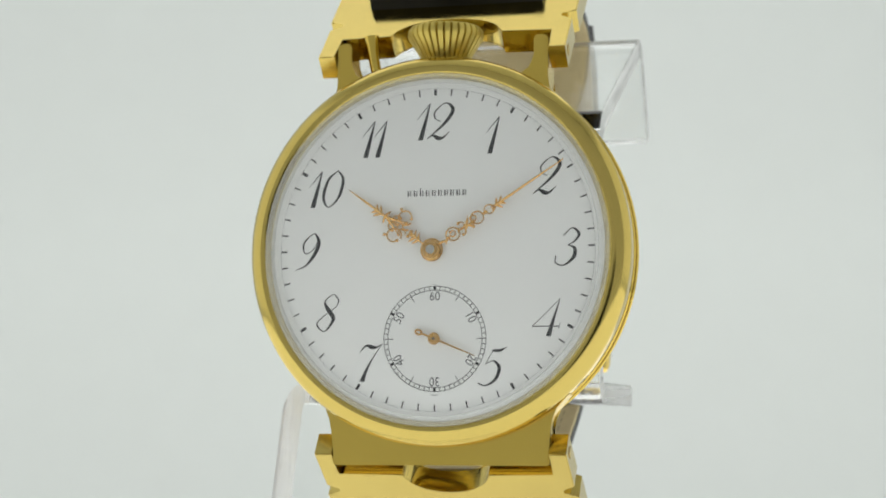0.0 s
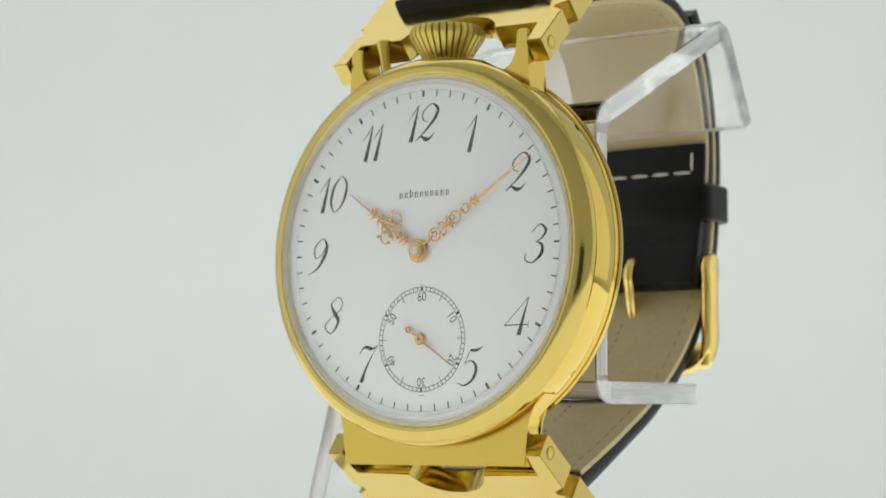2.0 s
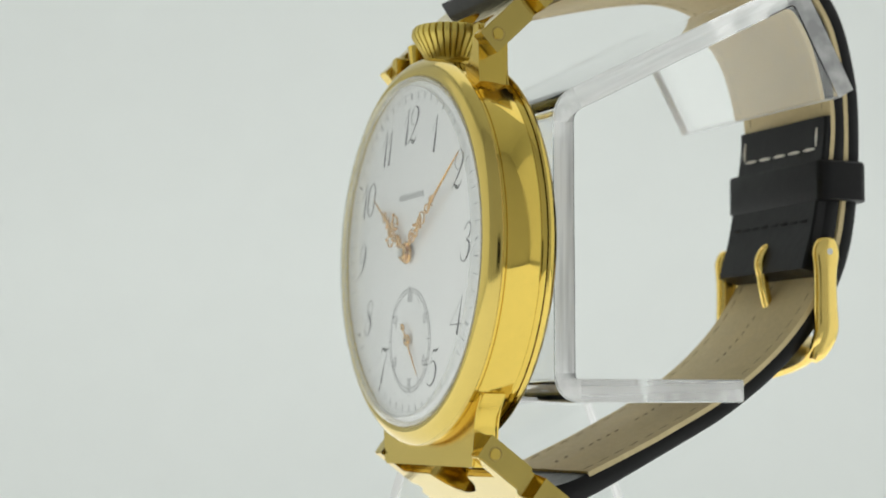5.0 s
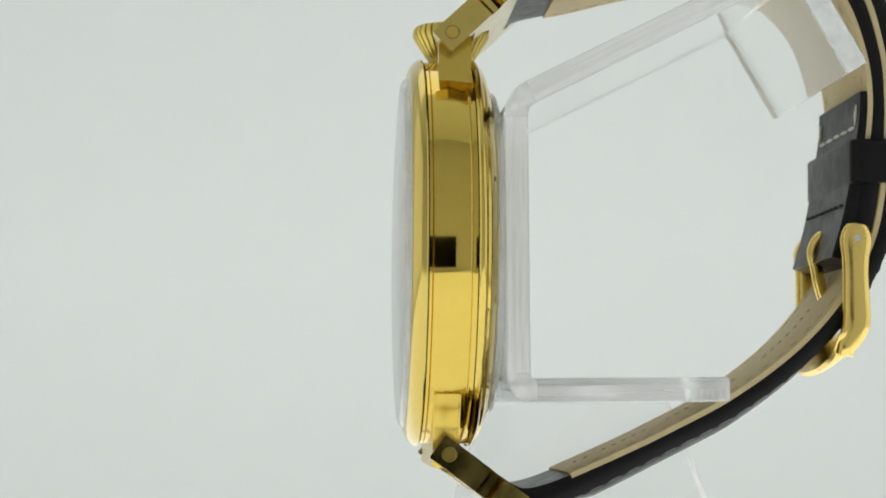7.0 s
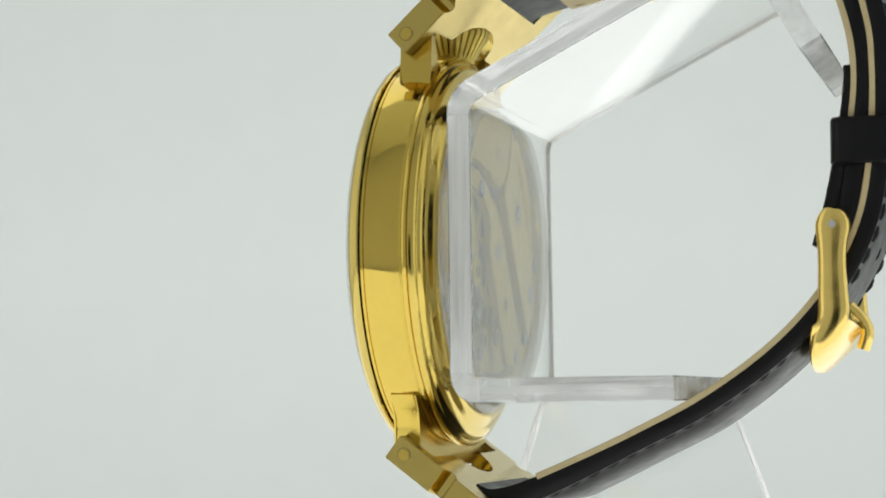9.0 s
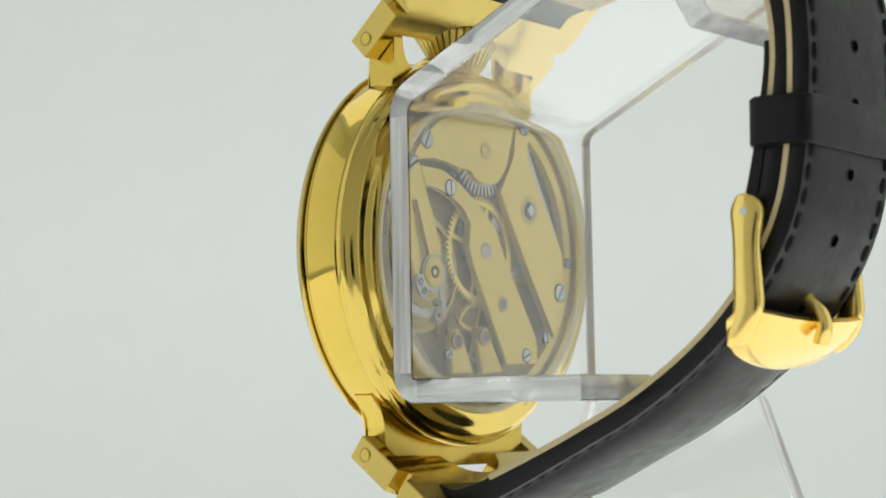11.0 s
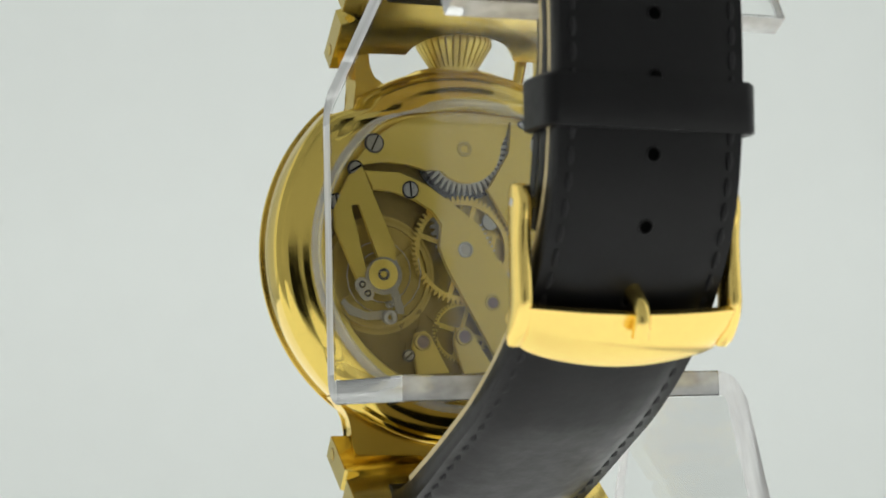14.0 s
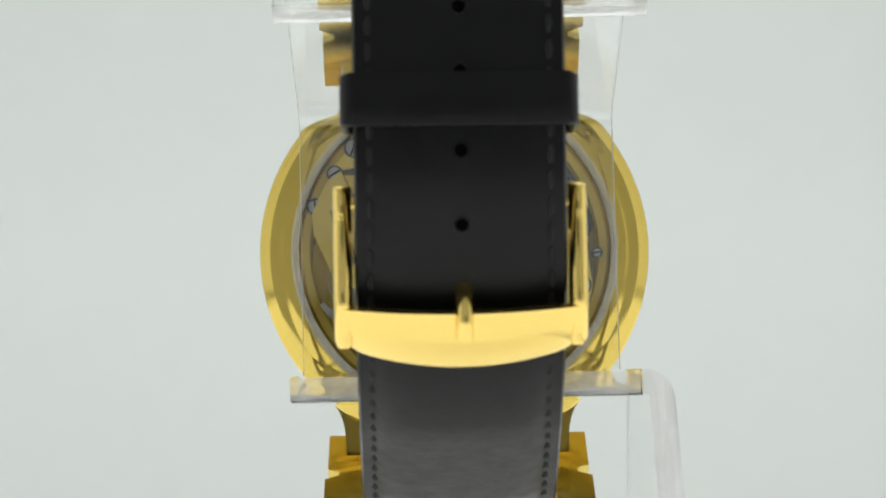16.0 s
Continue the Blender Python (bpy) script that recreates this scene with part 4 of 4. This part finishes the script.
    for a, b in zip(levels, levels[1:] + levels[:1]):
        for k in range(n):
            bm.faces.new((a[k], a[(k + 1) % n], b[(k + 1) % n], b[k]))
    part("keeper_loop", bm, leather, watch, "black leather keeper loop")


def buckle():
    bm = fresh()
    # arms: round-edged straps of metal with a round head and a spreading foot
    line = smooth_path([(46.35, 3.15, 0.35), (46.32, 2.75, 1.25), (46.3, 1.3, 1.85), (46.22, -0.8, 1.6), (46.2, -3.0, 1.5), (46.25, -6.0, 1.6), (46.3, -8.0, 1.65), (45.9, -9.5, 1.5), (45.0, -11.1, 1.15), (44.3, -12.2, 0.5)], 4)
    for mid in (11.3, -11.25):
        rings = []
        for k, (y, z, deep) in enumerate(line):
            d = line[min(k + 1, len(line) - 1)][:2] - line[max(k - 1, 0)][:2]
            d = d / np.linalg.norm(d)
            ring = []
            for a in np.radians(np.arange(0, 360, 22.5)):
                c, q = math.cos(a), math.sin(a)
                across, out = 0.92 * math.copysign(abs(c) ** 0.85, c), deep * math.copysign(abs(q) ** 0.8, q)
                ring.append(bm.verts.new((CENTRE + mid + across * min(1, 0.5 + deep / 2), y - d[1] * out, z + d[0] * out)))
            rings.append(ring)
        for a, b in zip(rings, rings[1:]):
            for k in range(16):
                bm.faces.new((a[k], a[(k + 1) % 16], b[(k + 1) % 16], b[k]))
        bm.faces.new(rings[0])
        bm.faces.new(rings[-1][::-1])
    # bar: a bowed plate that sweeps under the strap
    rows = []
    for k in range(33):
        u = -1 + 2 * k / 32
        x = CENTRE + 12.1 * math.copysign(abs(u) ** 0.8, u)
        v = abs(x - CENTRE) / 12.1
        drop, full = 1 - v * v, 1 - v ** 14
        top, low = (46.7 + 1.1 * (1 - v ** 12) + 0.25 * drop, -8.7 - 0.7 * drop), (44.7 - 0.5 * full - 0.6 * drop, -10.0 - 2.1 * full - 2.2 * drop)
        ring = [(top[0] - 0.9, top[1] + 0.1), (top[0] - 0.2, top[1] + 0.35), (top[0] + 0.35, top[1] - 0.1), ((top[0] + low[0]) / 2 + 0.9, (top[1] + low[1]) / 2 - 0.1), (low[0] + 0.4, low[1] - 0.05), (low[0] - 0.3, low[1] - 0.1), (low[0] - 0.55, low[1] + 0.4), ((top[0] + low[0]) / 2 - 0.5, (top[1] + low[1]) / 2 + 0.6)]
        rows.append([bm.verts.new((x, y, z)) for y, z in ring])
    for a, b in zip(rows, rows[1:]):
        for k in range(8):
            bm.faces.new((a[k], a[(k + 1) % 8], b[(k + 1) % 8], b[k]))
    bm.faces.new(rows[0])
    bm.faces.new(rows[-1][::-1])
    ob = part("buckle", bm, gold_buckle, watch, "satin gold pin buckle")
    for s in (-1, 1):
        part("buckle_pin", tube(fresh(), [(CENTRE + s * 12.0, 46.3, 1.3), (CENTRE + s * 12.22, 46.3, 1.3)], 0.42, 16), steel, ob)
    part("buckle_bar", tube(fresh(), [(CENTRE - 11, 46.3, 1.3), (CENTRE + 11, 46.3, 1.3)], 0.6, 12), gold_buckle, ob)
    path = smooth_path([(47.6, 0.6), (46.9, 2.3), (45.2, 2.4), (44.2, 0.8), (44.5, -1.0), (44.9, -3.2), (45.6, -5.4), (46.9, -7.1), (48.35, -8.6), (48.8, -10.0), (48.3, -11.8)], 5)
    part("tongue", tube(fresh(), [(CENTRE - 0.2, y, z) for y, z in path], [1.0 - 0.15 * k / len(path) for k in range(len(path))], 12, flat=0.8), gold_buckle, ob)


straps()
buckle()


# ---- the stand: one bent sheet of clear acrylic with a flared leg ----
stand = new("display_stand")
tagged(stand, "clear bent acrylic watch stand on the white table", "display stand")


def bent_sheet(corners, thick, radius=3.0):
    """The outline of a sheet bent along (y, z) corners."""
    mid = [np.array(corners[0], float)]
    for a, b, c in zip(corners, corners[1:], corners[2:]):
        a, b, c = (np.array(q, float) for q in (a, b, c))
        d0, d1 = (a - b) / np.linalg.norm(a - b), (c - b) / np.linalg.norm(c - b)
        for t in np.linspace(0, 1, 9):
            mid.append((1 - t) ** 2 * (b + d0 * radius) + 2 * t * (1 - t) * b + t * t * (b + d1 * radius))
    mid.append(np.array(corners[-1], float))
    left, right = [], []
    for i, p in enumerate(mid):
        d = mid[min(i + 1, len(mid) - 1)] - mid[max(i - 1, 0)]
        d /= np.linalg.norm(d)
        n = np.array((-d[1], d[0]))
        left.append(tuple(p + n * thick / 2))
        right.append(tuple(p - n * thick / 2))
    return left + right[::-1]


def display_stand():
    outline = bent_sheet([(29.95, -16.5), (6.45, -16.5), (6.45, 15.95), (38.4, 31.7), (45.2, 19.6)], 2.7, 2.0)
    n = len(outline) // 2
    pairs = list(zip(outline[:n], outline[n:][::-1]))
    bm = fresh()
    rows = [[bm.verts.new((x, *p)) for x, p in ((-19.2, a), (17.25, a), (17.25, b), (-19.2, b))] for a, b in pairs]
    for k, (u, v) in enumerate(zip(rows, rows[1:])):
        along = Vector((0, *(np.array(pairs[k + 1][0]) - np.array(pairs[k][0])))).normalized()
        long = (u[0].co - v[0].co).length > 6
        kind = 4 if not long else 2 if abs(along.z) > 0.95 else 1 if abs(along.y) > 0.98 else 3 if along.z > 0 else 4
        for e in range(4):
            f = bm.faces.new((u[e], u[(e + 1) % 4], v[(e + 1) % 4], v[e]))
            f.material_index = kind if e == 1 or e == 3 and not (kind == 1) else 0
    for ring in (rows[0], rows[-1]):
        bm.faces.new(ring).material_index = 4
    rims = [e for e in bm.edges if len({f.material_index for f in e.link_faces} & {0}) and len({f.material_index for f in e.link_faces}) > 1]
    bmesh.ops.bevel(bm, geom=rims, offset=0.14, segments=2, affect="EDGES", material=0)
    sheet = part("bent_sheet", bm, acrylic, stand)
    for mat in (acrylic_edge, acrylic_upright, acrylic_slope, acrylic_bend):
        sheet.data.materials.append(mat)
    bm = fresh()
    # leg: rounds off the shelf's side, flares downwards and ends in a foot
    prof = bent_sheet([(-19.36, -16.5), (-21.3, -16.5), (-21.5, -73.9), (14, -73.9)], 2.6, 1.9)
    slab(bm, prof, 6.5, 29.0, lambda a, b, c: (a, c, b))
    for v in bm.verts:
        if v.co.z < -17:
            k = min(-17 - v.co.z, 36.0)
            v.co.y += -0.78 * min(k, 24) if v.co.y < 18 else 0.70 * min(k, 30)
    leg = part("leg", bm, acrylic, stand)
    leg.data.materials.append(acrylic_leg)
    for f in leg.data.polygons:
        if abs(f.normal.y) > 0.5 or f.center.x > -0.0194 and f.normal.x > 0.5 and f.center.z > -0.02:
            f.material_index = 1
    for ob in stand.children:
        ob.visible_shadow = False


display_stand()


# ---- what moves: the turntable carries watch and stand, the seconds hand runs ----
def motions():
    times = [0.0, 1.0, 2.0, 3.0, 4.0, 5.0, 6.0, 7.0, 8.0, 9.0, 10.0, 11.0, 12.0, 13.0, 14.0, 15.0, 16.0]
    walk(watch, [(t, turned(t) @ WATCH_SEAT) for t in times])
    walk(stand, [(t, turned(t) @ STAND_SEAT) for t in times])
    walk(seconds_hand, [(t, pose(0, -0.0053, -0.01055, 0, 112.6 + 6.0 * t, 0)) for t in times])


motions()
